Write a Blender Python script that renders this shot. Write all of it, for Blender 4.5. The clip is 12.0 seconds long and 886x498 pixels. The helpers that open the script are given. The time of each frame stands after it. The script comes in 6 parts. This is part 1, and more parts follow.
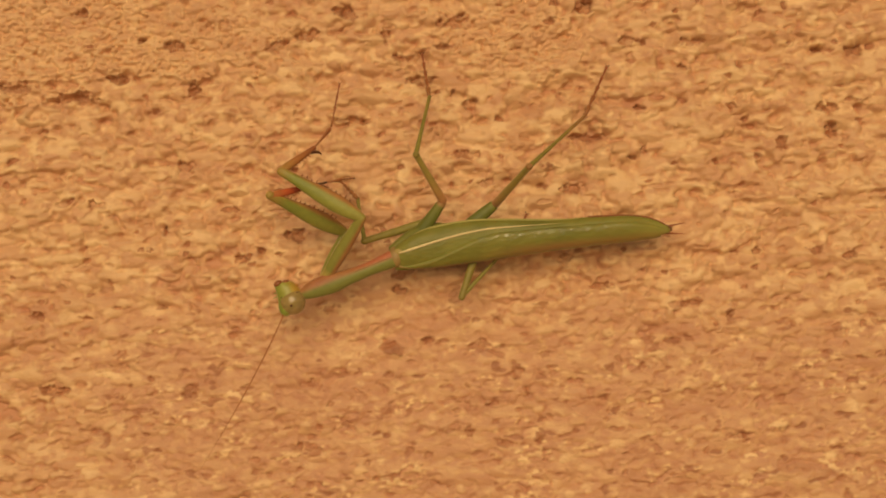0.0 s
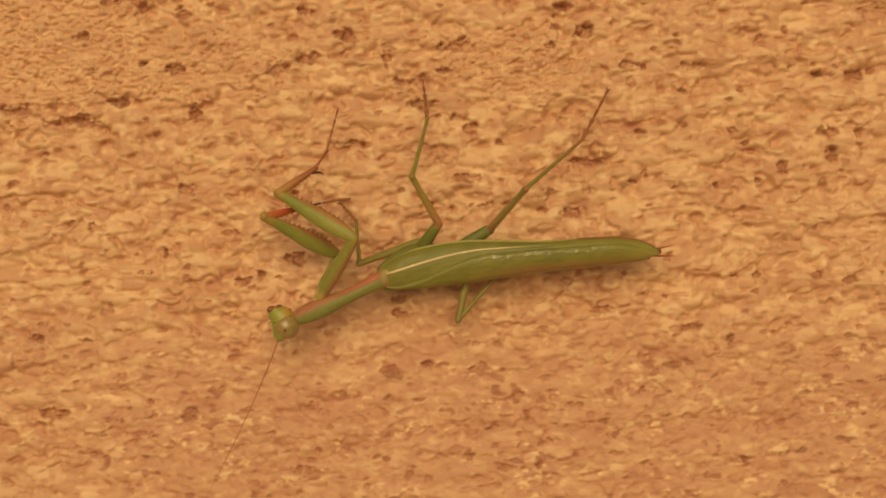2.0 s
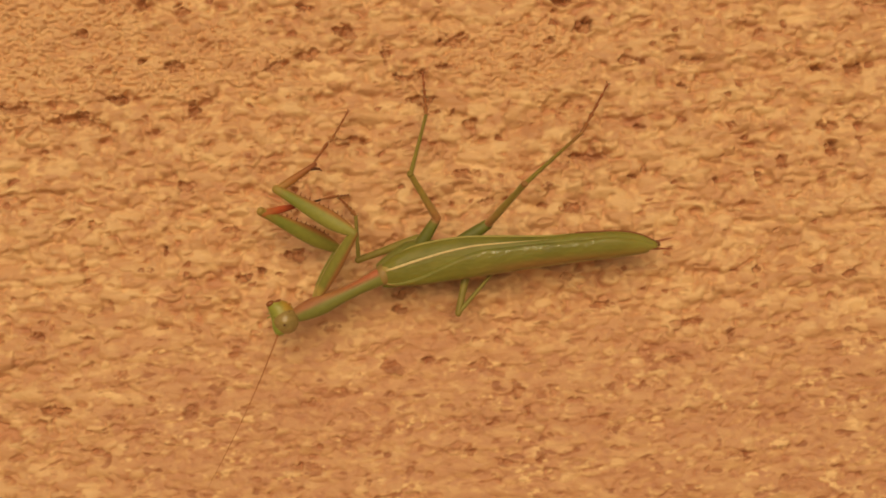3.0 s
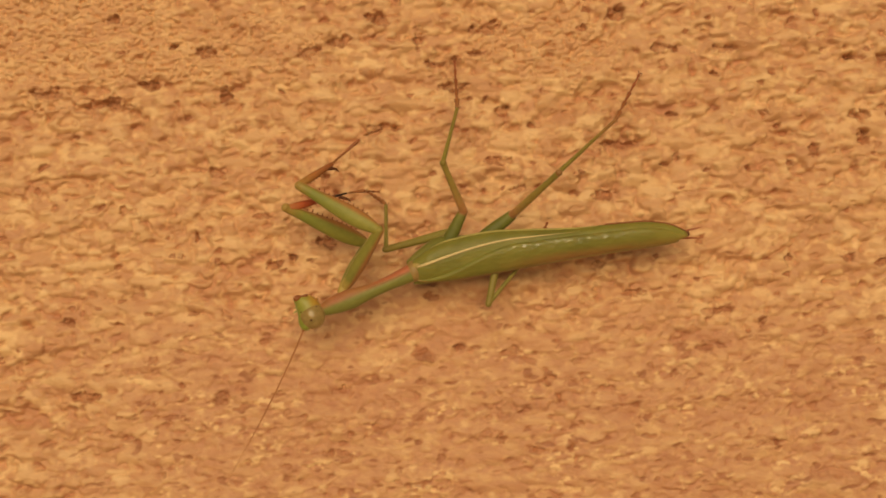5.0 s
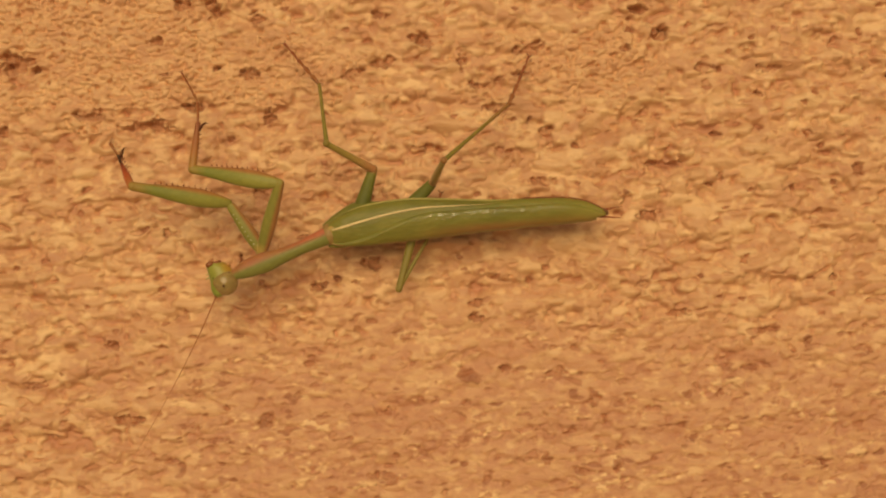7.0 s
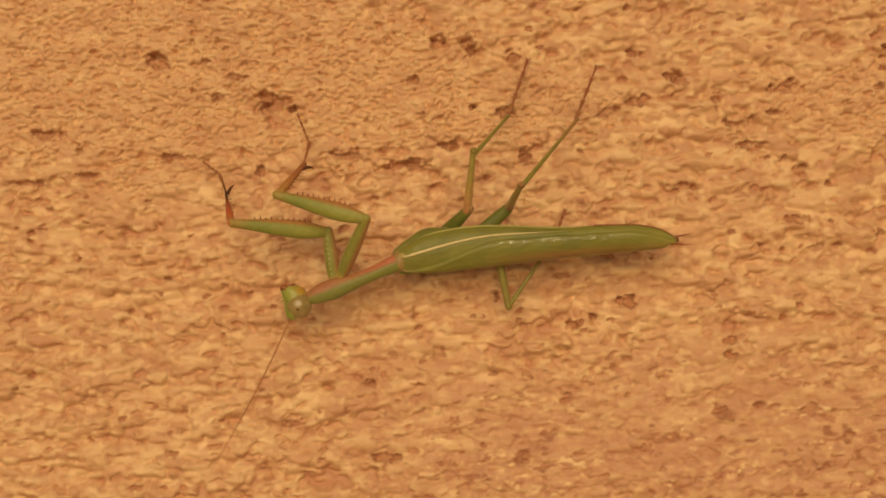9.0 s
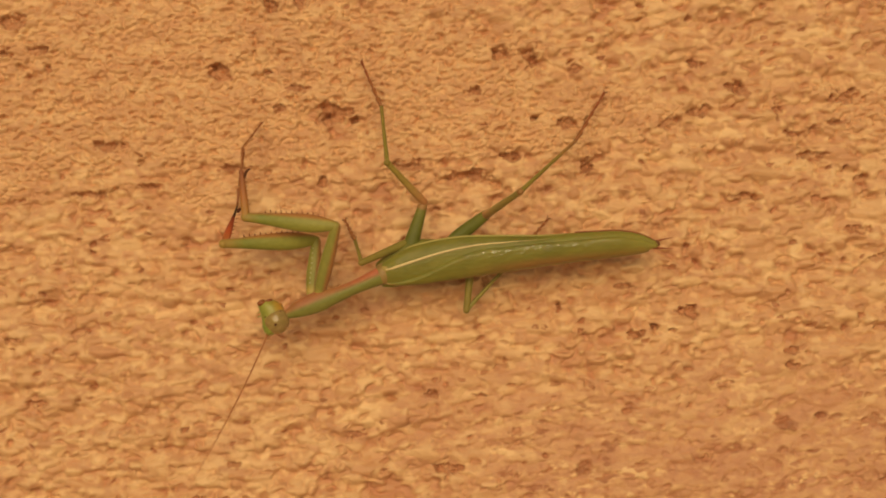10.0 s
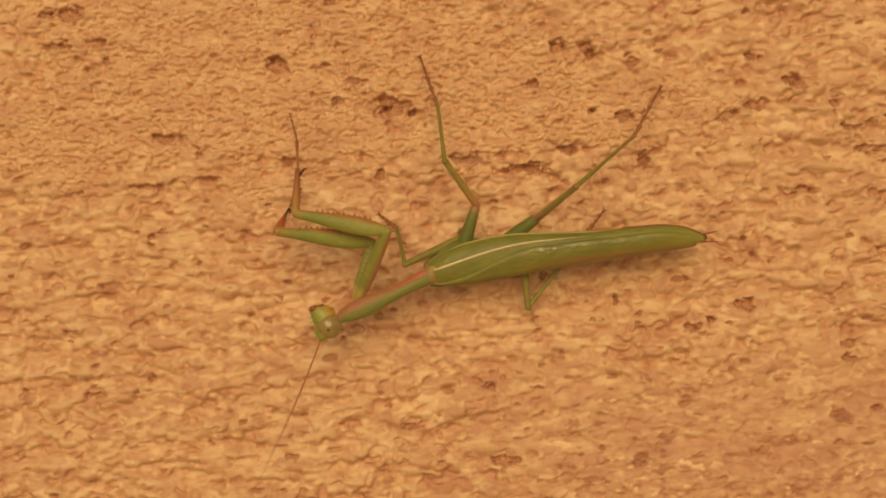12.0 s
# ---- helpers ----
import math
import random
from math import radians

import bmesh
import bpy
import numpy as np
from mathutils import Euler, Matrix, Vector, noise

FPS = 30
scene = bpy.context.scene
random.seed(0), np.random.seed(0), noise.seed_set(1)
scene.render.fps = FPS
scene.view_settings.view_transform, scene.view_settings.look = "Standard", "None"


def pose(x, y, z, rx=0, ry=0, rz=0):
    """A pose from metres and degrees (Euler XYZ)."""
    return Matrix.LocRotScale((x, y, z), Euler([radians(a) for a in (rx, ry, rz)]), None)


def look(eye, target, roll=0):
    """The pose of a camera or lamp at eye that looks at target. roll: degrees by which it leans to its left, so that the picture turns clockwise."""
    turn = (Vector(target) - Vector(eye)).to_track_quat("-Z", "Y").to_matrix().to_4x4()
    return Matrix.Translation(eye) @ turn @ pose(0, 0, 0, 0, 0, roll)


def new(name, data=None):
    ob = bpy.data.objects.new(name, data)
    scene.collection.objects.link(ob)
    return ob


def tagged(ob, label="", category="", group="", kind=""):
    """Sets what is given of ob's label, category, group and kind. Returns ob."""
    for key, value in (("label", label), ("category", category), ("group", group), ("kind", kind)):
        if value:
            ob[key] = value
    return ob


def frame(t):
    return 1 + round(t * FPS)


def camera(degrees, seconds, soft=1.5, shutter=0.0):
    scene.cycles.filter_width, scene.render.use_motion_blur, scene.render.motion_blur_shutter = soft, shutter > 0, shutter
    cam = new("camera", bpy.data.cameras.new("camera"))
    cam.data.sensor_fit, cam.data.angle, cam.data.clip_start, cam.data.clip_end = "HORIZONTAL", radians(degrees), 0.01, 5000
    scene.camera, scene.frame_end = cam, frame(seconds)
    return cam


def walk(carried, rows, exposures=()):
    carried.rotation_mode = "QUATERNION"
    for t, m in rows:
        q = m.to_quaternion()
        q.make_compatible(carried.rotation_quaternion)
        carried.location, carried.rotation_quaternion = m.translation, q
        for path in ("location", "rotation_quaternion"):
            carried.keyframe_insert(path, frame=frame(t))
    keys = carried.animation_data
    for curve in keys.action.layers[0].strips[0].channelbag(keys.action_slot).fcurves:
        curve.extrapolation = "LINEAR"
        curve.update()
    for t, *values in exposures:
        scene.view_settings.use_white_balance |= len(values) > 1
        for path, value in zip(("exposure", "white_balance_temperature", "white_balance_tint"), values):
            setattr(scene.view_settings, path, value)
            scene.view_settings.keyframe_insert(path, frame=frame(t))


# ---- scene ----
cam = camera(38.6, 12.0, soft=1.8, shutter=0.2)
# The camera's way before the wall: seconds, place in metres, turn in degrees.
PATH = [
    (0, 0.00002, -0.20760, 1.50000, 90.00, -0.00, 0.00),
    (0.2, -0.00008, -0.20757, 1.50224, 90.06, -0.03, 0.02),
    (0.5, -0.00057, -0.20753, 1.50567, 90.16, -0.07, 0.04),
    (1, -0.00129, -0.20796, 1.50592, 90.07, -0.02, 0.09),
    (1.5, -0.00083, -0.20786, 1.50408, 90.02, -0.06, 0.11),
    (2, 0.00023, -0.20755, 1.50288, 90.27, -0.16, 0.07),
    (2.5, 0.00102, -0.20763, 1.50381, 90.01, 0.01, 0.04),
    (3, 0.00019, -0.20764, 1.50314, 90.02, 0.15, 0.06),
    (4.8, -0.00534, -0.20733, 1.49965, 90.17, -0.05, -0.09),
    (5, -0.00563, -0.20730, 1.50040, 90.19, -0.07, -0.11),
    (5.5, -0.00670, -0.20732, 1.50056, 90.56, -0.10, -0.17),
    (5.8, -0.00693, -0.20733, 1.50085, 90.43, -0.03, -0.18),
    (6, -0.00730, -0.20733, 1.50088, 90.34, 0.02, -0.19),
    (6.1, -0.00726, -0.20733, 1.50067, 90.34, 0.04, -0.21),
    (6.2, -0.00720, -0.20732, 1.50051, 90.34, 0.06, -0.23),
    (6.4, -0.00753, -0.20731, 1.50079, 90.34, 0.10, -0.28),
    (6.5, -0.00808, -0.20731, 1.50067, 90.34, 0.12, -0.30),
    (6.6, -0.00893, -0.20722, 1.50056, 90.40, 0.13, -0.34),
    (6.8, -0.01149, -0.20704, 1.50098, 90.51, 0.16, -0.41),
    (7, -0.01430, -0.20686, 1.50227, 90.62, 0.19, -0.48),
    (7.2, -0.01853, -0.20703, 1.50661, 90.40, 0.24, -0.52),
    (7.4, -0.02402, -0.20720, 1.51078, 90.19, 0.29, -0.57),
    (7.5, -0.02819, -0.20729, 1.51208, 90.08, 0.32, -0.59),
    (7.7, -0.03246, -0.20730, 1.51368, 90.06, 0.31, -0.59),
    (9.3, -0.06039, -0.20736, 1.51096, 89.87, 0.23, -0.60),
    (9.5, -0.06204, -0.20737, 1.51106, 89.85, 0.22, -0.60),
    (9.7, -0.06388, -0.20739, 1.51138, 89.91, 0.26, -0.60),
    (10, -0.06677, -0.20742, 1.51271, 90.00, 0.32, -0.60),
    (10.5, -0.07252, -0.20753, 1.51604, 89.64, 0.26, -0.58),
    (11, -0.07725, -0.20740, 1.51678, 89.37, 0.41, -0.80),
    (11.5, -0.07745, -0.20750, 1.51612, 89.40, 0.32, -0.42),
    (12, -0.07614, -0.20764, 1.51356, 89.45, 0.28, -0.58),
]
walk(cam, [(t, pose(x, y, z, rx, ry, rz)) for t, x, y, z, rx, ry, rz in PATH], exposures=[(0.0, 0.0, 6880, 10), (12.0, 0.0, 6880, 10)])

# ---- light: soft evening daylight on a wall out of the direct sun ----
SUN_UP, SUN_SIDE = 17.0, -6.0
world = bpy.data.worlds.new("sky")
scene.world = world
world.use_nodes = True
wn = world.node_tree
sky = wn.nodes.new("ShaderNodeTexSky")
sky.sky_type = "NISHITA"
sky.sun_disc = False
sky.sun_elevation = radians(SUN_UP)
sky.sun_rotation = radians(180.0 + SUN_SIDE)
sky.air_density = 1.6
sky.dust_density = 8.0
wn.links.new(sky.outputs["Color"], wn.nodes["Background"].inputs["Color"])
wn.nodes["Background"].inputs["Strength"].default_value = 0.030

sun = new("sun", bpy.data.lights.new("sun", "SUN"))
sun.data.energy = 2.42
sun.data.angle = radians(50.0)
sun.data.color = (1.0, 0.815, 0.57)
_s = Vector((math.sin(radians(SUN_SIDE)) * math.cos(radians(SUN_UP)), -math.cos(radians(SUN_SIDE)) * math.cos(radians(SUN_UP)), math.sin(radians(SUN_UP))))
sun.matrix_world = look(tuple(_s * 6 + Vector((0, 0, 1.5))), (0, 0, 1.5))


# ---- materials ----
def material(name, rough=0.6, spec=0.4):
    m = bpy.data.materials.new(name)
    m.use_nodes = True
    b = m.node_tree.nodes["Principled BSDF"]
    b.inputs["Roughness"].default_value = rough
    b.inputs["Specular IOR Level"].default_value = spec
    return m, m.node_tree, b


def node(nt, kind, **sockets):
    n = nt.nodes.new(kind)
    for key, value in sockets.items():
        n.inputs[key.replace("_", " ")].default_value = value
    return n


def ramp(nt, fac, stops):
    n = nt.nodes.new("ShaderNodeValToRGB")
    els = n.color_ramp.elements
    while len(els) < len(stops):
        els.new(0.5)
    for e, (at, col) in zip(els, stops):
        e.position, e.color = at, (*col, 1)
    nt.links.new(fac, n.inputs["Fac"])
    return n.outputs["Color"]


def mixed(nt, fac, a, b, blend="MIX"):
    n = nt.nodes.new("ShaderNodeMix")
    n.data_type, n.blend_type = "RGBA", blend
    for sock, v in ((n.inputs[0], fac), (n.inputs[6], a), (n.inputs[7], b)):
        if isinstance(v, bpy.types.NodeSocket):
            nt.links.new(v, sock)
        else:
            sock.default_value = v if isinstance(v, (int, float)) else (*v, 1)
    return n.outputs[2]


def noise_tex(nt, vec, scale, detail=4.0, rough=0.55):
    n = node(nt, "ShaderNodeTexNoise", Scale=scale, Detail=detail, Roughness=rough)
    nt.links.new(vec, n.inputs["Vector"])
    return n.outputs["Fac"]


def object_vec(nt, scale=(1, 1, 1)):
    tc = nt.nodes.new("ShaderNodeTexCoord")
    mp = nt.nodes.new("ShaderNodeMapping")
    mp.inputs["Scale"].default_value = scale
    nt.links.new(tc.outputs["Object"], mp.inputs["Vector"])
    return mp.outputs["Vector"]


def bumped(nt, bsdf, height, strength, dist):
    n = node(nt, "ShaderNodeBump", Strength=strength, Distance=dist)
    nt.links.new(height, n.inputs["Height"])
    nt.links.new(n.outputs["Normal"], bsdf.inputs["Normal"])


def stucco():
    """Ochre roughcast: each grain with its own tint, red-brown recesses (exposed render, with shade put into the
    colour), stains and fine sand.
    """
    m, nt, b = material("ochre_roughcast", 0.55, 0.38)
    v = object_vec(nt, (0.62, 1.0, 1.15))

    def attribute(name):
        n = nt.nodes.new("ShaderNodeAttribute")
        n.attribute_name = name
        return n.outputs["Fac"]

    broad = ramp(nt, noise_tex(nt, v, 60, 3), [(0.3, (0.502, 0.264, 0.124)), (0.7, (0.598, 0.348, 0.175))])
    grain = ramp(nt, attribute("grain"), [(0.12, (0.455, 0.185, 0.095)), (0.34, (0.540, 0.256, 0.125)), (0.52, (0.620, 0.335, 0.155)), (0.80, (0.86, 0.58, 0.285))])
    fine = ramp(nt, noise_tex(nt, v, 420, 4), [(0.32, (0.454, 0.202, 0.086)), (0.5, (0.560, 0.313, 0.149)), (0.70, (0.656, 0.414, 0.222))])
    col = mixed(nt, 0.18, mixed(nt, 0.85, broad, grain), fine)
    stain = ramp(nt, noise_tex(nt, v, 150, 5, 0.65), [(0.54, (0, 0, 0)), (0.70, (0.40, 0.40, 0.40))])
    col = mixed(nt, stain, col, (0.43, 0.197, 0.094))
    # recess colour: exposed red-brown render, darkened to carry the shade of the hollows
    recess_col = ramp(nt, noise_tex(nt, v, 500, 4), [(0.35, (0.28, 0.096, 0.038)), (0.65, (0.45, 0.19, 0.084))])
    col = mixed(nt, attribute("recess_shade"), col, recess_col)
    nt.links.new(col, b.inputs["Base Color"])
    bumped(nt, b, noise_tex(nt, v, 1500, 5, 0.6), 0.5, 0.0005)
    return m


def skin(name, stops, length, rough=0.52, spec=0.32, side=None, mottle=0.25, relief=0.00012, see=0.06):
    """Insect skin: colours along the part from its joint (x), an optional band along its outer side."""
    m, nt, b = material(name, rough, spec)
    tc = nt.nodes.new("ShaderNodeTexCoord")
    sep = nt.nodes.new("ShaderNodeSeparateXYZ")
    nt.links.new(tc.outputs["Object"], sep.inputs[0])
    vec = object_vec(nt, (0.6, 1, 1))
    wob = noise_tex(nt, vec, 700, 3)
    mr = node(nt, "ShaderNodeMapRange", From_Min=0.0, From_Max=length)
    nt.links.new(sep.outputs["X"], mr.inputs["Value"])
    add = nt.nodes.new("ShaderNodeMath")
    add.operation = "MULTIPLY_ADD"
    add.inputs[1].default_value = 0.10
    nt.links.new(wob, add.inputs[0])
    nt.links.new(mr.outputs[0], add.inputs[2])
    off = nt.nodes.new("ShaderNodeMath")
    off.operation = "SUBTRACT"
    off.inputs[1].default_value = 0.05
    nt.links.new(add.outputs[0], off.inputs[0])
    col = ramp(nt, off.outputs[0], stops)
    if side:
        lo, hi, tint, axis = side
        sr = node(nt, "ShaderNodeMapRange", From_Min=min(lo, hi), From_Max=max(lo, hi))
        sr.interpolation_type = "SMOOTHSTEP"
        nt.links.new(sep.outputs[axis], sr.inputs["Value"])
        col = mixed(nt, sr.outputs[0], *((col, tint) if hi > lo else (tint, col)))
    spots = ramp(nt, noise_tex(nt, vec, 1600, 4), [(0.35, (0.62, 0.62, 0.55)), (0.65, (1.15, 1.12, 1.1))])
    col = mixed(nt, mottle, col, mixed(nt, 1.0, col, spots, "MULTIPLY"))
    nt.links.new(col, b.inputs["Base Color"])
    b.inputs["Subsurface Weight"].default_value = see
    b.inputs["Subsurface Scale"].default_value = 0.001
    b.inputs["Subsurface Radius"].default_value = (0.6, 0.8, 0.2)
    # warm sheen added to imitate light glowing at the edges of the limbs
    b.inputs["Sheen Weight"].default_value = 0.35
    b.inputs["Sheen Roughness"].default_value = 0.35
    b.inputs["Sheen Tint"].default_value = (1.0, 0.72, 0.40, 1)
    bumped(nt, b, noise_tex(nt, vec, 2200, 3), 0.5, relief)
    return m


def wing_skin(name, lo, hi, gloss, fold=None):
    """Leathery fore-wing: green, long fine veins, brownish towards the outer margin, crinkled gloss (masked to the fold
    to place the highlight there).
    """
    m, nt, b = material(name, 0.5, 0.3)
    v = object_vec(nt, (0.28, 1, 0.5))
    veins = noise_tex(nt, v, 2600, 3)
    cross = node(nt, "ShaderNodeTexVoronoi", Scale=1500.0)
    nt.links.new(object_vec(nt, (0.55, 1, 0.4)), cross.inputs["Vector"])
    broad = noise_tex(nt, object_vec(nt, (0.5, 1, 1)), 420, 4)
    col = ramp(nt, broad, [(0.3, lo), (0.7, hi)])
    col = mixed(nt, 0.14, col, mixed(nt, 1.0, col, ramp(nt, veins, [(0.35, (0.6, 0.62, 0.5)), (0.62, (1.2, 1.15, 1.1))]), "MULTIPLY"))
    tc = nt.nodes.new("ShaderNodeTexCoord")
    sep = nt.nodes.new("ShaderNodeSeparateXYZ")
    nt.links.new(tc.outputs["Object"], sep.inputs[0])

    def band(axis, start, end):
        n = node(nt, "ShaderNodeMapRange", From_Min=start, From_Max=end)
        n.interpolation_type = "SMOOTHSTEP"
        nt.links.new(sep.outputs[axis], n.inputs["Value"])
        return n.outputs[0]

    def times(a, k):
        n = nt.nodes.new("ShaderNodeMath")
        n.operation = "MULTIPLY"
        for value, socket in ((a, n.inputs[0]), (k, n.inputs[1])):
            if isinstance(value, float):
                socket.default_value = value
            else:
                nt.links.new(value, socket)
        return n.outputs[0]

    # brownish outer margin, yellower tip
    col = mixed(nt, times(times(band("Y", 0.0004, -0.0012), band("X", 0.010, 0.026)), 0.85), col, (0.32, 0.165, 0.056))
    col = mixed(nt, times(band("X", 0.026, 0.042), 0.5), col, (0.27, 0.235, 0.045))
    nt.links.new(col, b.inputs["Base Color"])
    mixh = mixed(nt, 0.55, veins, cross.outputs["Distance"])
    bumped(nt, b, mixh, 0.45, 0.00022)
    crinkle = node(nt, "ShaderNodeBump", Strength=0.9, Distance=0.0006)
    nt.links.new(mixed(nt, 0.6, noise_tex(nt, object_vec(nt, (0.6, 1, 0.5)), 1900, 2), cross.outputs["Distance"]), crinkle.inputs["Height"])
    nt.links.new(crinkle.outputs["Normal"], b.inputs["Coat Normal"])
    b.inputs["Coat Weight"].default_value = gloss
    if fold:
        # coat masked to a broken band: the highlight along the fold is placed by hand
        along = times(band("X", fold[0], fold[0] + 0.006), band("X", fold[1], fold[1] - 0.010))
        glint_mask = ramp(nt, noise_tex(nt, object_vec(nt, (0.5, 1.2, 0.5)), 2200, 3, 0.6), [(0.38, (0.05, 0.05, 0.05)), (0.52, (1, 1, 1))])
        nt.links.new(times(times(along, band("Y", 0.0007, 0.0016)), glint_mask), b.inputs["Coat Weight"])
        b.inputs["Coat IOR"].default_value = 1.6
    b.inputs["Coat Roughness"].default_value = 0.20
    b.inputs["Subsurface Weight"].default_value = 0.08
    b.inputs["Subsurface Scale"].default_value = 0.001
    return m


def plain(name, col, rough=0.5, spec=0.4):
    m, nt, b = material(name, rough, spec)
    v = object_vec(nt)
    c = mixed(nt, noise_tex(nt, v, 1800, 3), tuple(0.75 * k for k in col), tuple(min(1, 1.2 * k) for k in col))
    nt.links.new(c, b.inputs["Base Color"])
    return m


GREEN, DEEP = (0.320, 0.300, 0.060), (0.21, 0.21, 0.040)
BROWN = (0.20, 0.085, 0.032)
ROUGHCAST = stucco()
# ground out of view, its paleness made up to bounce fill light from below
BOUNCE_GROUND = plain("pale_bounce_ground", (0.60, 0.48, 0.34), 0.95, 0.2)
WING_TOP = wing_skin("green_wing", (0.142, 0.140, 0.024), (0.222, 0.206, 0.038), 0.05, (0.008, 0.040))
WING_LOW = wing_skin("dark_green_wing", (0.158, 0.155, 0.027), (0.215, 0.202, 0.037), 0.08)
VEIN = plain("cream_vein", (0.68, 0.54, 0.26), 0.5)
BELLY = skin("abdomen_skin", [(0.0, DEEP), (0.9, GREEN), (1.0, BROWN)], 0.044)
NECK = skin("pronotum_skin", [(0.0, (0.46, 0.145, 0.07)), (0.3, (0.43, 0.145, 0.065)), (0.6, (0.34, 0.16, 0.055)), (0.85, (0.36, 0.14, 0.06)), (1.0, (0.34, 0.15, 0.055))], 0.0154, side=(-0.0007, 0.0002, (0.20, 0.20, 0.044), "Y"))
FACE = skin("head_skin", [(0.0, GREEN), (0.5, (0.20, 0.27, 0.04)), (1.0, (0.30, 0.30, 0.06))], 0.004, rough=0.35, side=(-0.0003, -0.0019, (0.46, 0.27, 0.045), "X"))
EYE = skin("eye_skin", [(0.0, (0.31, 0.215, 0.075)), (1.0, (0.27, 0.21, 0.060))], 0.003, rough=0.03, spec=0.45, mottle=0.4, relief=0.000001, see=0.2)
FAR_EYE = plain("red_brown_eye", (0.27, 0.095, 0.035), 0.25)
CREST = plain("orange_crest", (0.42, 0.20, 0.04))
HAIR = plain("antenna_brown", (0.38, 0.15, 0.05))
ROOT = plain("yellow_wing_root", (0.39, 0.28, 0.08))
RIM = plain("yellow_green_margin", (0.36, 0.31, 0.08), 0.5)
COLLAR = plain("olive_brown_collar", (0.30, 0.19, 0.06))
COXA = skin("coxa_skin", [(0.0, (0.42, 0.31, 0.08)), (0.10, (0.235, 0.225, 0.046)), (0.9, (0.245, 0.23, 0.046)), (1.0, (0.27, 0.235, 0.048))], 0.0113, side=(-0.0001, -0.0008, (0.36, 0.17, 0.06), "Y"))
FEMUR = skin("front_femur_skin", [(0.0, (0.26, 0.235, 0.046)), (0.12, (0.29, 0.275, 0.054)), (0.80, (0.20, 0.215, 0.036)), (1.0, (0.34, 0.22, 0.05))], 0.0148, side=(-0.0003, -0.0011, (0.37, 0.165, 0.052), "Y"))
TIBIA = skin("front_tibia_skin", [(0.0, (0.38, 0.21, 0.05)), (0.4, (0.37, 0.145, 0.04)), (1.0, (0.27, 0.085, 0.03))], 0.0075)
TIBIA_DARK = skin("dark_front_tibia_skin", [(0.0, (0.42, 0.16, 0.05)), (0.3, (0.42, 0.085, 0.03)), (0.62, (0.26, 0.05, 0.022)), (0.80, (0.03, 0.015, 0.010)), (1.0, (0.02, 0.012, 0.010))], 0.0093, spec=0.2)
TARSUS = skin("tarsus_skin", [(0.0, (0.31, 0.125, 0.042)), (1.0, (0.30, 0.088, 0.034))], 0.008)
TAIL = plain("brown_tail_tip", (0.17, 0.075, 0.03))
SPINE = plain("dark_spine", (0.10, 0.035, 0.016), 0.5, 0.15)
TUBERCLE = plain("white_tubercle", (0.48, 0.47, 0.30), 0.4)
HIP = skin("leg_coxa_skin", [(0.0, (0.12, 0.13, 0.020)), (0.7, (0.145, 0.15, 0.024)), (0.92, (0.18, 0.17, 0.03)), (1.0, (0.32, 0.17, 0.06))], 0.0045)
CHEST = skin("thorax_skin", [(0.0, (0.20, 0.185, 0.040)), (0.3, (0.155, 0.158, 0.027)), (1.0, (0.16, 0.165, 0.028))], 0.016)
THORN = plain("red_brown_spine", (0.26, 0.095, 0.04), 0.5, 0.2)
THIGH = skin("leg_femur_skin", [(0.0, (0.50, 0.22, 0.09)), (0.18, (0.45, 0.25, 0.085)), (0.42, (0.38, 0.275, 0.07)), (1.0, (0.29, 0.255, 0.055))], 0.014)
MARGIN = plain("pink_brown_margin", (0.30, 0.20, 0.058), 0.5)
SHIN = skin("leg_tibia_skin", [(0.0, (0.225, 0.195, 0.037)), (0.7, (0.235, 0.18, 0.037)), (1.0, (0.30, 0.15, 0.05))], 0.016)


# ---- mesh helpers ----
def part(name, bm, mat, parent=None, label="", smooth=True):
    me = bpy.data.meshes.new(name)
    bmesh.ops.recalc_face_normals(bm, faces=bm.faces)
    bm.to_mesh(me)
    bm.free()
    for p in me.polygons:
        p.use_smooth = smooth
    me.materials.append(mat)
    ob = new(name, me)
    ob.parent = parent
    return tagged(ob, label)


def loft(secs, n=14, bm=None):
    """A closed tube along x through rings (x, y, z, ry, rz)."""
    bm = bm or bmesh.new()
    rings = []
    for x, y, z, ry, rz in secs:
        rings.append([bm.verts.new((x, y + ry * math.cos(2 * math.pi * k / n), z + rz * math.sin(2 * math.pi * k / n))) for k in range(n)])
    for a, b in zip(rings, rings[1:]):
        for k in range(n):
            bm.faces.new((a[k], a[(k + 1) % n], b[(k + 1) % n], b[k]))
    bm.faces.new(rings[0][::-1])
    bm.faces.new(rings[-1])
    return bm


def smooth_secs(keys, count):
    """Rings between a few given ones, on gentle curves."""
    keys = np.array(keys, float)
    u = np.linspace(0, 1, len(keys))
    out = []
    for s in np.linspace(0, 1, count):
        i = min(int(s * (len(keys) - 1)), len(keys) - 2)
        f = (s - u[i]) * (len(keys) - 1)
        p0, p1, p2, p3 = keys[max(i - 1, 0)], keys[i], keys[i + 1], keys[min(i + 2, len(keys) - 1)]
        out.append(tuple(0.5 * (2 * p1 + (p2 - p0) * f + (2 * p0 - 5 * p1 + 4 * p2 - p3) * f * f + (3 * p1 - p0 - 3 * p2 + p3) * f ** 3)))
    return [(x, y, z, max(ry, 2e-5), max(rz, 2e-5)) for x, y, z, ry, rz in out]


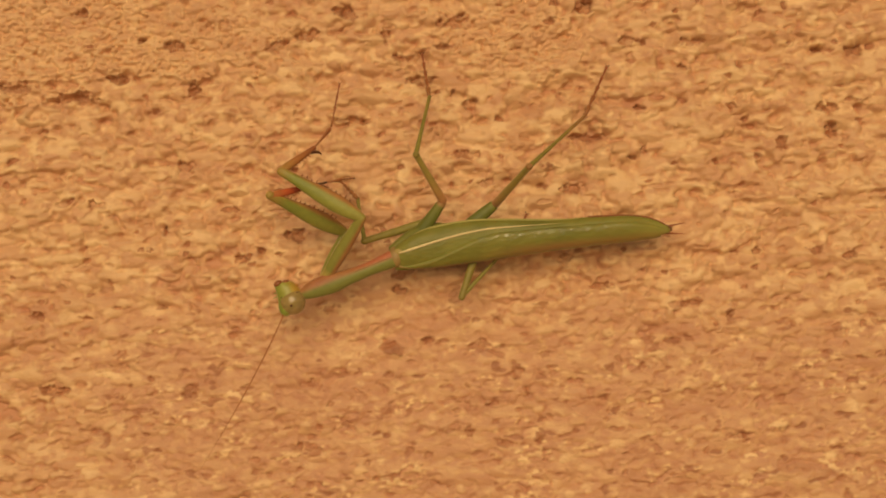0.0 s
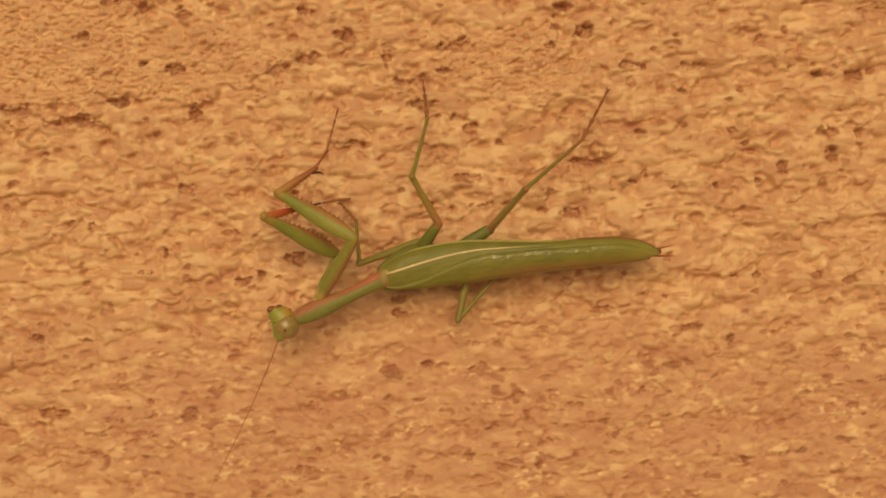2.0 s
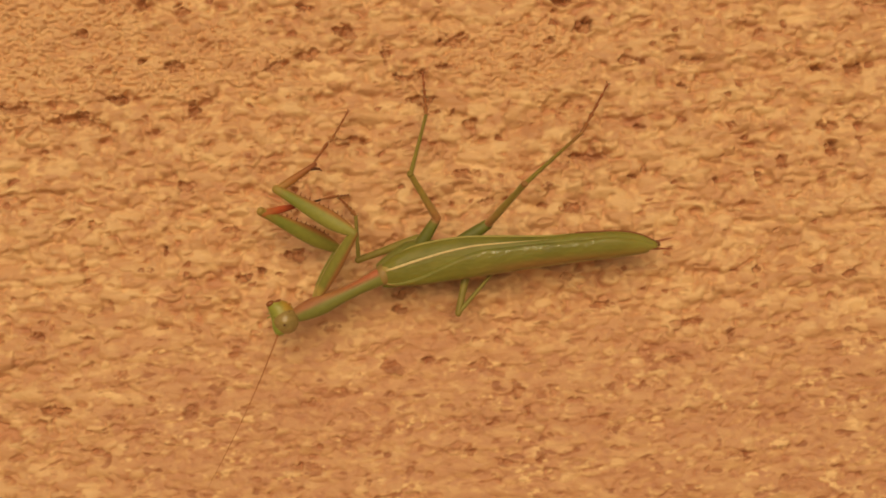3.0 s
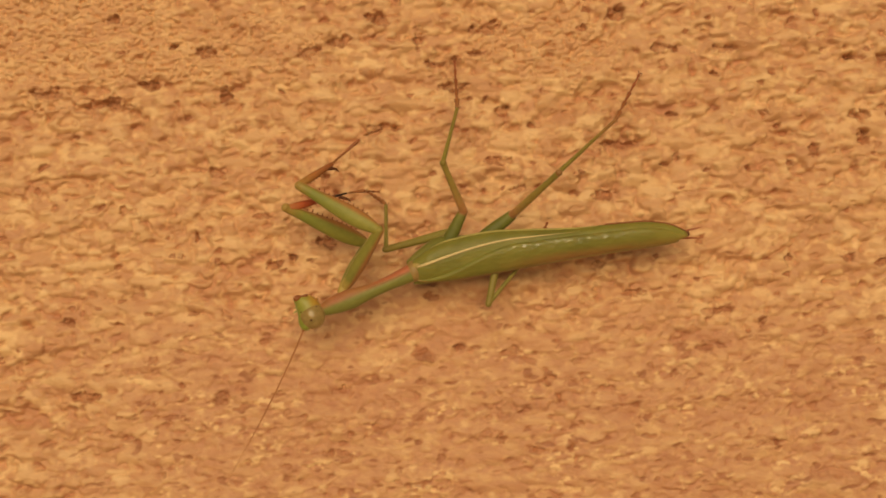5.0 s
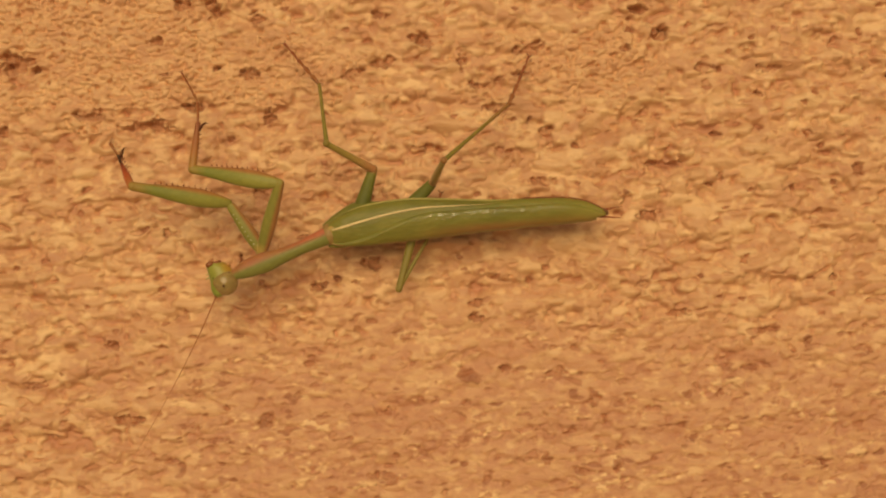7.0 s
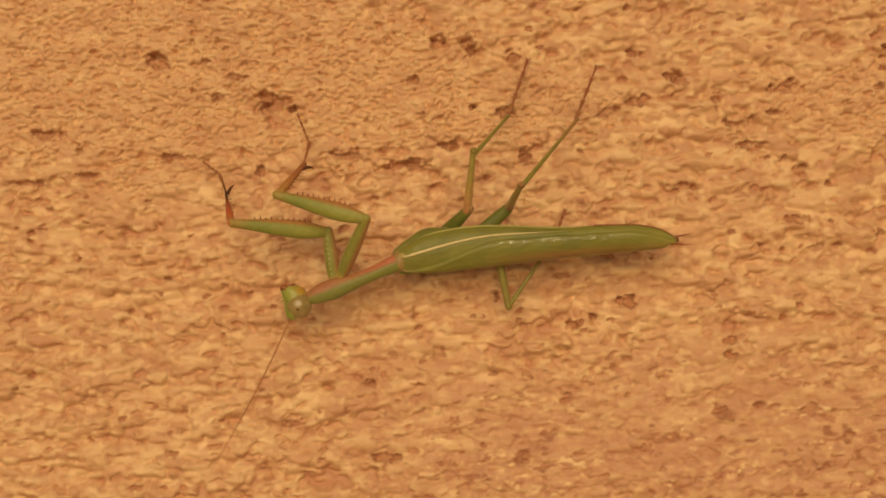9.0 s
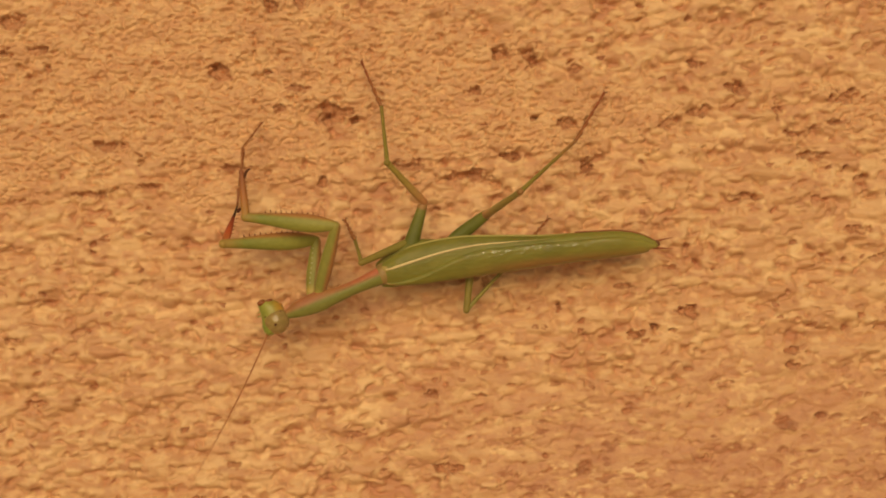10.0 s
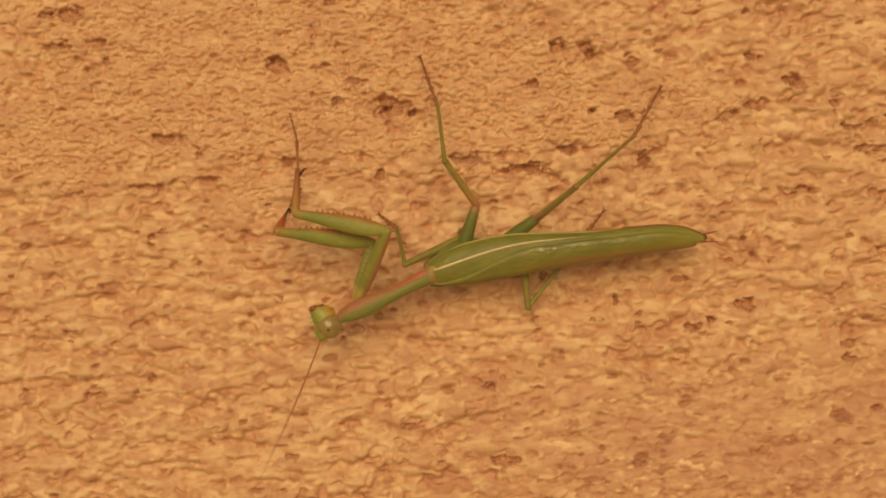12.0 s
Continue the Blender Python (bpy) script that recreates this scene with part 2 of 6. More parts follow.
def limb(length, widths, flat=1.0, bow=0.0, count=18, n=12):
    """A limb from its joint at the origin to its end on +x: half-widths in mm along it, rounded ends."""
    k = len(widths)
    keys = [(length * i / (k - 1), bow * math.sin(math.pi * i / (k - 1)), 0, w * 1e-3, w * 1e-3 * flat) for i, w in enumerate(widths)]
    secs = smooth_secs(keys, count)
    w0, w1 = secs[0][3], secs[-1][3]
    secs = [(-0.75 * w0, 0, 0, 0.35 * w0, 0.35 * w0), (-0.45 * w0, 0, 0, 0.8 * w0, 0.8 * w0 * flat)] + secs
    return loft(secs + [(length + 0.45 * w1, 0, 0, 0.8 * w1, 0.8 * w1 * flat), (length + 0.75 * w1, 0, 0, 0.35 * w1, 0.35 * w1)], n)


def spike(root, tip, r, bend=(0, 0, 0), n=6, rings=6):
    """A curved thorn from root to tip."""
    root, tip, bend = Vector(root), Vector(tip), Vector(bend)
    d = (tip - root).normalized()
    a = d.orthogonal().normalized()
    b = d.cross(a)
    bm = bmesh.new()
    prev = None
    for i in range(rings + 1):
        u = i / rings
        c = root.lerp(tip, u) + bend * (4 * u * (1 - u))
        rr = r * (1 - u) ** 0.7 + r * 0.06
        ring = [bm.verts.new(c + rr * (math.cos(2 * math.pi * k / n) * a + math.sin(2 * math.pi * k / n) * b)) for k in range(n)]
        if prev:
            for k in range(n):
                bm.faces.new((prev[k], prev[(k + 1) % n], ring[(k + 1) % n], ring[k]))
        else:
            bm.faces.new(ring[::-1])
        prev = ring
    bm.faces.new(prev)
    return bm


def ball(c, r, seg=16, rings=10):
    bm = bmesh.new()
    bmesh.ops.create_uvsphere(bm, u_segments=seg, v_segments=rings, radius=1)
    for v in bm.verts:
        v.co = Vector((c[0] + v.co.x * r[0], c[1] + v.co.y * r[1], c[2] + v.co.z * r[2]))
    return bm


# ---- the wall ----
def hash2(ix, iz, seed):
    h = np.sin(ix * 127.1 + iz * 311.7 + seed * 74.7) * 43758.5453
    return h - np.floor(h)


def perlin(x, z, seed):
    ix, iz = np.floor(x), np.floor(z)
    fx, fz = x - ix, z - iz
    out = 0
    ux, uz = fx * fx * fx * (fx * (fx * 6 - 15) + 10), fz * fz * fz * (fz * (fz * 6 - 15) + 10)
    for dx in (0, 1):
        for dz in (0, 1):
            a = hash2(ix + dx, iz + dz, seed) * 2 * np.pi
            g = np.cos(a) * (fx - dx) + np.sin(a) * (fz - dz)
            out = out + g * (ux if dx else 1 - ux) * (uz if dz else 1 - uz)
    return out * 1.4


def cells(x, z, seed):
    """Distance to the nearest and next nearest scattered seed, and a number for the nearest."""
    ix, iz = np.floor(x), np.floor(z)
    f1, f2, who = np.full(x.shape, 9.0), np.full(x.shape, 9.0), np.zeros(x.shape)
    for dx in (-1, 0, 1):
        for dz in (-1, 0, 1):
            cx, cz = ix + dx, iz + dz
            d = np.hypot(cx + hash2(cx, cz, seed) - x, cz + hash2(cx, cz, seed + 5) - z)
            near = d < f1
            f2 = np.where(near, f1, np.minimum(f2, d))
            who = np.where(near, hash2(cx, cz, seed + 9), who)
            f1 = np.where(near, d, f1)
    return f1, f2, who


def step(lo, hi, v):
    t = np.clip((v - lo) / (hi - lo), 0, 1)
    return t * t * (3 - 2 * t)


# Hollows where the plaster has broken out: x, height above 1.5 m, width and height, all in millimetres.
HOLLOWS_UPPER = [
    (-50.1, 44.5, 2.2, 2.8),
    (-42.7, 42.3, 2.2, 2.2),
    (-54.5, 44.8, 2.6, 2.2),
    (-53.1, 27.6, 3.2, 1.5),
    (-16.1, 38.6, 3.3, 2.2),
    (-9.6, 35.1, 1.5, 3.0),
    (1.7, 37.4, 4.4, 2.2),
    (0.3, 33.2, 2.2, 0.9),
    (-69.9, 26.5, 5.2, 1.5),
    (-60.1, 24.8, 6.1, 1.7),
    (-41.0, 26.2, 1.7, 3.2),
    (-42.9, 13.7, 3.2, 1.5),
    (-22.4, 35.3, 3.9, 1.5),
    (-27.3, 33.2, 3.0, 1.9),
    (-43.8, 33.2, 2.8, 2.0),
    (-49.6, 34.1, 1.3, 0.9),
    (-3.9, 27.6, 4.1, 1.7),
    (-7.4, 31.4, 2.6, 1.3),
    (-15.0, 21.1, 3.7, 1.3),
    (-35.0, 6.6, 2.6, 1.0),
    (-57.9, 7.4, 1.3, 1.5),
    (-57.6, 33.1, 1.7, 0.5),
    (-59.6, 38.6, 2.2, 1.3),
    (-22.9, 43.0, 2.8, 1.1),
]
HOLLOWS_UPPER_EAST = [
    (19.8, 43.9, 3.2, 1.3),
    (23.1, 39.7, 2.8, 1.9),
    (17.5, 37.4, 1.7, 1.1),
    (30.5, 34.1, 4.1, 1.3),
    (67.6, 32.6, 2.8, 1.9),
    (61.6, 32.8, 1.5, 0.9),
    (47.4, 23.5, 1.3, 1.5),
    (32.4, 23.3, 1.5, 0.7),
    (24.0, 18.5, 5.6, 1.1),
    (31.0, 15.1, 1.3, 0.7),
    (33.1, 16.3, 0.9, 1.1),
    (63.9, 23.2, 4.1, 1.3),
    (67.2, 24.6, 2.0, 0.7),
    (63.7, 19.1, 1.5, 2.2),
    (55.6, 17.4, 1.5, 2.0),
    (51.7, 15.3, 1.5, 0.7),
    (4.5, 23.7, 2.2, 1.7),
    (1.6, 25.6, 0.7, 1.1),
    (7.3, 10.9, 2.6, 1.1),
    (16.1, 10.5, 1.9, 0.9),
    (21.2, 9.8, 3.7, 1.3),
    (3.6, 15.6, 4.4, 1.3),
    (39.6, 30.0, 1.5, 1.1),
    (40.7, 34.1, 3.7, 0.9),
]
HOLLOWS_LOWER = [
    (-23.8, 2.1, 3.3, 2.0),
    (-32.6, -1.6, 2.8, 1.5),
    (-29.9, -0.4, 1.5, 0.9),
    (-26.9, -0.7, 0.9, 0.7),
    (-48.9, -0.3, 2.0, 0.9),
    (-45.7, 2.7, 0.7, 1.3),
    (-66.6, -11.1, 2.2, 1.3),
    (-46.1, -9.7, 1.9, 0.9),
    (-18.7, -9.7, 2.4, 1.5),
    (-7.1, -4.4, 2.2, 1.1),
    (-7.1, -6.7, 2.4, 1.3),
    (-2.9, -15.1, 1.7, 0.9),
    (-8.0, -16.2, 3.2, 2.4),
    (-52.6, -17.4, 2.0, 1.1),
    (-47.8, -21.4, 1.0, 0.8),
    (-41.5, -23.5, 2.6, 2.4),
    (-53.5, -24.4, 3.7, 0.9),
    (-50.1, -26.7, 5.2, 0.9),
    (-57.3, -30.0, 2.2, 1.1),
    (-21.3, -21.9, 1.6, 1.1),
    (-20.1, -29.2, 1.0, 0.8),
    (-21.9, -32.9, 3.5, 1.9),
    (-30.8, -10.3, 1.3, 0.7),
    (-63.8, -23.3, 4.4, 1.5),
]
HOLLOWS_LOWER_EAST = [
    (20.3, -1.2, 2.0, 1.1),
    (26.3, -6.0, 2.8, 1.3),
    (41.7, -8.6, 3.2, 1.3),
    (47.2, -10.9, 1.2, 2.2),
    (44.9, -12.3, 1.3, 0.7),
    (37.9, -15.1, 2.0, 3.0),
    (57.0, -12.7, 1.7, 0.9),
    (61.1, -0.2, 2.2, 1.3),
    (51.4, -0.2, 1.5, 1.1),
    (66.7, -1.1, 1.7, 1.1),
    (69.0, -12.3, 1.3, 1.3),
    (64.9, -12.7, 2.2, 1.1),
    (59.3, -19.5, 3.3, 0.7),
    (67.2, -21.6, 2.0, 0.8),
    (32.8, -19.3, 2.0, 0.9),
    (28.2, -26.5, 2.2, 1.0),
    (48.6, -30.8, 4.1, 1.3),
    (6.4, -16.0, 3.5, 2.0),
    (12.0, -19.7, 1.9, 2.4),
    (22.2, -21.6, 2.8, 0.9),
    (13.8, -23.6, 0.9, 1.4),
    (16.1, -30.4, 1.7, 2.2),
    (4.5, -29.9, 1.3, 2.0),
    (10.1, -32.0, 3.3, 1.3),
]
HOLLOWS_WEST = [
    (-134.8, 50.2, 5.2, 2.4),
    (-138.5, 50.0, 1.9, 1.3),
    (-137.1, 45.1, 3.7, 1.5),
    (-130.7, 45.4, 2.8, 1.3),
    (-129.0, 42.4, 0.9, 1.5),
    (-100.7, 41.8, 3.9, 2.2),
    (-93.3, 41.8, 1.5, 0.7),
    (-88.3, 39.2, 3.7, 1.3),
    (-82.7, 34.8, 6.1, 3.2),
    (-79.0, 33.9, 1.3, 1.3),
    (-91.1, 35.8, 2.8, 1.3),
    (-119.3, 29.8, 4.6, 1.3),
    (-114.0, 27.5, 1.3, 1.3),
    (-122.5, 22.0, 5.2, 1.0),
    (-112.4, 23.3, 2.8, 0.7),
    (-84.2, 23.7, 1.7, 1.9),
    (-88.2, 53.3, 1.7, 1.9),
    (-92.8, 52.7, 2.2, 2.0),
    (-99.0, 26.1, 3.5, 1.1),
    (-114.1, 9.5, 0.8, 0.6),
    (-135.1, -1.7, 1.9, 0.8),
    (-131.1, -12.2, 3.3, 0.8),
    (-79.3, -17.6, 2.8, 1.0),
    (-98.8, -22.6, 2.2, 1.2),
]
# Patches that the float has left smooth: x, height above 1.5 m, half-width, half-height.
SMOOTH = [
    (-107.6, 38.7, 30.6, 13.9),
    (-66.9, 42.2, 16.7, 8.3),
    (-135.3, 30.4, 24.1, 6.5),
    (-106.6, 50.7, 46.4, 5.6),
    (-44.9, 33.5, 17.6, 4.6),
    (10.8, 34.4, 12.1, 4.6),
    (-67.1, 32.5, 8.3, 7.4),
]


def pile(x, z, keep, layers):
    """Flat chips and rounded grains thrown on over one another: the height of the topmost, and a number for it."""
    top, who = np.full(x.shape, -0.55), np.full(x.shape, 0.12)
    for wide, tall, seed, size, high, more in layers:
        ux, uz = x / wide + 0.37 * seed, z / tall + 0.61 * seed
        ix, iz = np.floor(ux), np.floor(uz)
        for dx in (-1, 0, 1):
            for dz in (-1, 0, 1):
                cx, cz = ix + dx, iz + dz
                a, b, c = hash2(cx, cz, seed), hash2(cx, cz, seed + 5), hash2(cx, cz, seed + 9)
                e = hash2(cx, cz, seed + 13)
                px, pz = ux - cx - a, uz - cz - b
                rx, rz = size * (0.55 + 0.50 * c), size * (0.60 + 0.45 * e)
                px, pz = px + (e - 0.5) * 0.5 * pz, pz + (c - 0.5) * 0.5 * px
                d = (np.abs(px) / rx) ** 2.4 + (np.abs(pz) / rz) ** 2.4
                rise = high * (1.1 * b - 0.45) - (0.30 if more > 0.5 else 0.0) + high * np.clip(1 - d, 0, 1) ** 0.55 + high * (0.9 * (a - 0.5) * px / rx + 0.7 * (e - 0.4) * pz / rz)
                on = (d < 1) & (hash2(cx, cz, seed + 17) < keep + more) & (rise > top)
                top = np.where(on, rise, top)
                who = np.where(on, 0.15 + 0.85 * hash2(cx, cz, seed + 21), who)
    return top, who


def softened(a, sigma):
    """Rounds off a grid of heights over sigma cells."""
    k = int(3 * sigma + 1)
    w = np.exp(-0.5 * (np.arange(-k, k + 1) / sigma) ** 2)
    w /= w.sum()
    for axis in (0, 1):
        p = np.pad(a, [(k, k) if n == axis else (0, 0) for n in (0, 1)], mode="edge")
        m = a.shape[axis]
        a = sum(w[i] * (p[i:i + m] if axis == 0 else p[:, i:i + m]) for i in range(2 * k + 1))
    return a


def relief(x, z):
    """How far the plaster stands out of the wall's plane, in millimetres, at x and z (z above 1.5 m) in millimetres."""
    zs = z - 0.07 * x                                    # the float was drawn a little upwards
    vx = x + 0.35 * perlin(x / 2.2, z / 1.8, 1) + 0.05 * perlin(x / 0.7, z / 0.6, 2)
    vz = zs + 0.28 * perlin(x / 2.4, z / 1.8, 3) + 0.05 * perlin(x / 0.7, z / 0.5, 4)
    even = np.full(x.shape, -1.0)
    for cx, cz, rx, rz in SMOOTH:
        even = np.maximum(even, 1.0 - np.hypot((x - cx) / rx, (z - cz) / rz))
    low = step(0.0, -18.0, z + 6 * perlin(x / 25, z / 25, 36)) * step(-88.0, -40.0, x)
    even = 0.80 * even + 0.10 + 0.50 * low + 0.55 * perlin(x / 10.0, zs / 4.0, 6) + 0.40 * perlin(x / 3.6, zs / 1.6, 7) + 0.20 * perlin(x / 1.3, zs / 0.7, 8)
    edge = 0.10 + 0.06 * low
    flat = step(-edge, edge, even)
    # broad swells, drawn out along the float's strokes
    swell = 1.0 * perlin(x / 9.0, zs / 3.8, 33) + 0.45 * perlin(x / 4.2, zs / 1.9, 34)
    # cream daubs of three sizes, pinker and darker in the gaps between
    zone = perlin(x / 15.0, zs / 6.0, 78) + 0.7 * perlin(x / 5.5, zs / 3.0, 79)
    keep = np.clip(0.66 + 0.75 * zone, 0.05, 1.0)
    heap, tone_a = pile(vx, vz, keep, ((1.5, 0.92, 70, 0.85, 0.36, 0.6), (4.4, 1.9, 71, 0.62, 0.70, -0.3), (2.6, 1.3, 72, 0.62, 0.64, 0.05), (1.85, 1.1, 74, 0.62, 0.56, 0.1), (1.1, 0.78, 77, 0.62, 0.42, 0.05)))
    lumps = (1.08 * heap + 1.05 * swell) * (1 - 0.6 * low) - 0.85 + 0.5 * low
    # smoother skin of small flat grains
    bead, tone_d = pile(vx, vz, np.full(x.shape, 0.55), ((1.4, 0.72, 95, 0.85, 0.24, 0.6), (1.9, 0.85, 96, 0.62, 0.36, -0.2), (1.15, 0.64, 97, 0.62, 0.32, 0.05), (0.8, 0.50, 98, 0.62, 0.26, 0.1)))
    # lower down, long thin grains, relief flattened to fit the camera's soft focus there
    comb = np.clip(0.62 + 0.8 * perlin(x / 9.0, zs / 3.0, 88), 0.1, 1.0)
    drawn, tone_f = pile(vx, vz, comb, ((1.6, 0.68, 90, 0.85, 0.28, 0.6), (2.6, 0.90, 91, 0.62, 0.46, -0.30), (1.6, 0.70, 92, 0.62, 0.42, 0.0), (1.0, 0.52, 93, 0.62, 0.36, 0.1)))
    skin_h = (1 - low) * (1.25 * bead + 0.50 * swell - 0.25) + low * (0.68 * drawn + 0.60 * swell - 0.30)
    # scattered pores
    g1, g2, wh2 = cells(vx / 1.25 + 70, vz / 0.85, 25)
    pit = (wh2 < 0.018) * step(0.04, 0.24, g2 - g1) * (1 - 0.4 * low)
    h = lumps * (1 - flat) + skin_h * flat
    h = softened(h, 0.5) * flat * (1 - low) + softened(h, 1.1) * (1 - flat) * (1 - low) + low * softened(h, 0.85)
    blot = step(0.48 - 0.10 * low, 0.70, perlin(x / 3.6, zs / 1.8, 83) + 0.5 * perlin(x / 1.5, zs / 0.8, 84))
    h -= (0.40 - 0.22 * low) * blot * (1 - (0.75 - 0.5 * low) * flat)
    h += 0.03 * perlin(x / 0.6, z / 0.45, 51) * (1 - low) + 0.35 * perlin(x / 30, z / 22, 52) - 0.45 * pit
    # tone rises with height: low gaps darker, raised tops creamier
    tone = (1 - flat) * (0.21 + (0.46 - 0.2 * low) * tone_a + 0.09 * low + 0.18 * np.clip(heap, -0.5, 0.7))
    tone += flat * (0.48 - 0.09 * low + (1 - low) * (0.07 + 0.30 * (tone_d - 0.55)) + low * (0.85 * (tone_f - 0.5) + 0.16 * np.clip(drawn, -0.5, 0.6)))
    tone += 0.10 * perlin(x / 9.0, zs / 3.5, 82) - 0.10 * low * (1 - flat)
    tone += 0.12 * low * perlin(x / 3.0, zs / 1.2, 86)
    tone += 0.35 * low * (tone - 0.48)
    tone = softened(tone, 0.9) * (1 - low) + low * softened(tone, 0.75)
    # where exposed render and painted shade go: pores and blots, then the hollows below
    bare_shade = np.maximum(0.85 * pit, (0.35 + 0.50 * low) * blot) * (1 - (0.75 - 0.5 * low) * flat)
    # broken-out hollows with a sharp upper lip and a ragged outline
    for cx, cz, w, hh in HOLLOWS_UPPER + HOLLOWS_UPPER_EAST + HOLLOWS_LOWER + HOLLOWS_LOWER_EAST + HOLLOWS_WEST:
        m = (np.abs(x - cx) < 1.2 * w + 0.5) & (np.abs(z - cz) < 1.2 * hh + 0.5)
        px, pz = x[m] - cx, z[m] - cz
        s = 0.6 * min(w, hh) + 0.35
        d = np.hypot(px / (0.60 * w), pz / (0.60 * hh)) + 0.70 * perlin(x[m] / (1.5 * s), z[m] / s, 61) + 0.45 * perlin(x[m] / (0.6 * s), z[m] / (0.45 * s), 62)
        soft_low = 0.35 if cz < -8 and cx > -60 else 1.0
        deep = soft_low * (min(0.55 + 0.35 * min(w, hh), 1.3) if max(w, hh) > 1.7 else 1.4)
        lip = 1 + 0.45 * np.clip(pz / (0.6 * hh), -1, 1)
        inside = step(1.0, 0.55 if soft_low < 1 else 0.75, d)
        # tint fills the whole hollow, so its shade is partly in the colour
        bare_shade[m] = np.maximum(bare_shade[m], inside * np.clip(1.1 - 0.6 * tone_a[m], 0.40, 0.70) * (1.2 if soft_low < 1 else 1.0))
        h[m] -= deep * lip * step(1.05, 0.60, d) * (0.85 + 0.5 * perlin(x[m] / 0.8, z[m] / 0.6, 63))
        h[m] += 0.5 * inside * (heap[m] - 0.1) * min(1.0, 0.45 * hh)
    return h, bare_shade, tone


X0, X1, Z0, Z1, CELL = -166.0, 90.0, -56.0, 76.0, 0.18


def build_wall():
    nx, nz = int(round((X1 - X0) / CELL)) + 1, int(round((Z1 - Z0) / CELL)) + 1
    xs, zs = np.linspace(X0, X1, nx), np.linspace(Z0, Z1, nz)
    x, z = np.meshgrid(xs, zs)
    h, bare_shade, tone = relief(x, z)
    rim = np.minimum(np.minimum(x - X0, X1 - x), np.minimum(z - Z0, Z1 - z))
    h = h * step(0.0, 3.0, rim)
    co = np.stack([x, -h, z + 1500.0], -1).reshape(-1, 3) * 1e-3
    i = (np.arange(nz - 1)[:, None] * nx + np.arange(nx - 1)[None, :]).reshape(-1)
    quads = np.stack([i, i + 1, i + 1 + nx, i + nx], -1)
    me = bpy.data.meshes.new("wall_south")
    # the plain wall all round, with its own thickness, as a few large faces
    a, b, c, d = X0 * 1e-3, X1 * 1e-3, 1.5 + Z0 * 1e-3, 1.5 + Z1 * 1e-3
    L, R, B, T, K = -3.0, 3.0, 0.0, 2.8, 0.25
    extra = [(L, 0, B), (R, 0, B), (R, 0, T), (L, 0, T), (a, 0, c), (b, 0, c), (b, 0, d), (a, 0, d), (L, K, B), (R, K, B), (R, K, T), (L, K, T)]
    o = len(co)
    ring = [(0, 1, 5, 4), (1, 2, 6, 5), (2, 3, 7, 6), (3, 0, 4, 7), (9, 8, 11, 10), (3, 2, 10, 11), (1, 0, 8, 9), (0, 3, 11, 8), (2, 1, 9, 10)]
    co = np.concatenate([co, np.array(extra)])
    quads = np.concatenate([quads, np.array(ring) + o])
    me.vertices.add(len(co))
    me.vertices.foreach_set("co", co.ravel())
    me.loops.add(quads.size)
    me.loops.foreach_set("vertex_index", quads.ravel().astype(np.int32))
    me.polygons.add(len(quads))
    me.polygons.foreach_set("loop_start", np.arange(0, quads.size, 4, dtype=np.int32))
    me.polygons.foreach_set("use_smooth", np.r_[np.ones(len(quads) - len(ring), bool), np.zeros(len(ring), bool)])
    me.update(calc_edges=True)
    me.materials.append(ROUGHCAST)
    for name, values in (("recess_shade", bare_shade), ("grain", tone)):
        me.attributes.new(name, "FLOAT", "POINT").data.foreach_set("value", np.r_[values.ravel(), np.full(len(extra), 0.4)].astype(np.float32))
    return tagged(new("wall_south", me), "ochre roughcast plaster wall, lumpy with broken-out hollows", "wall", kind="structure")


build_wall()


def build_ground():
    bm = bmesh.new()
    n, size = 60, 40.0
    grid = [[bm.verts.new((size * (i / n - 0.5), size * (j / n - 0.5), -0.01 + 0.008 * noise.noise((i * 0.7, j * 0.7, 0)))) for i in range(n + 1)] for j in range(n + 1)]
    for j in range(n):
        for i in range(n):
            bm.faces.new((grid[j][i], grid[j][i + 1], grid[j + 1][i + 1], grid[j + 1][i]))
    tagged(part("ground", bm, BOUNCE_GROUND), "unseen pale ground at the foot of the wall, added to bounce light upwards", "ground", kind="structure")


build_ground()

# ---- the mantis ----
mantis = tagged(new("mantis"), "green praying mantis with folded wings walking on the roughcast wall", "insect")
mantis.empty_display_size = 0.01
mantis.scale = (0.988, 0.988, 0.988)
MM = 1e-3
PARTS = {}


def spline(xs, ys):
    """A smooth line through a few heights."""
    xs, ys = np.array(xs, float), np.array(ys, float)
    m = np.gradient(ys, xs)

    def f(x):
        i = int(np.clip(np.searchsorted(xs, x) - 1, 0, len(xs) - 2))
        h = xs[i + 1] - xs[i]
        t = min(max((x - xs[i]) / h, 0), 1)
        return (2 * t ** 3 - 3 * t * t + 1) * ys[i] + (t ** 3 - 2 * t * t + t) * h * m[i] + (3 * t * t - 2 * t ** 3) * ys[i + 1] + (t ** 3 - t * t) * h * m[i + 1]

    return f


# Outline of the folded wings along the body, in mm from the wing root: upper edge, lower edge, seam of the overlap, pale vein.
upper = spline([-0.6, 0.4, 3.9, 7.6, 13.1, 18, 25, 34, 38.5, 42, 44.0], [1.3, 2.0, 3.75, 4.4, 4.65, 4.25, 3.5, 3.1, 2.7, 1.6, 0.3])
lower = spline([-0.6, 0.4, 4.0, 9.0, 14.3, 24.6, 34, 38.5, 42, 44.0], [-1.2, -1.6, -2.15, -2.05, -1.85, -1.35, -1.15, -1.1, -0.9, -0.4])
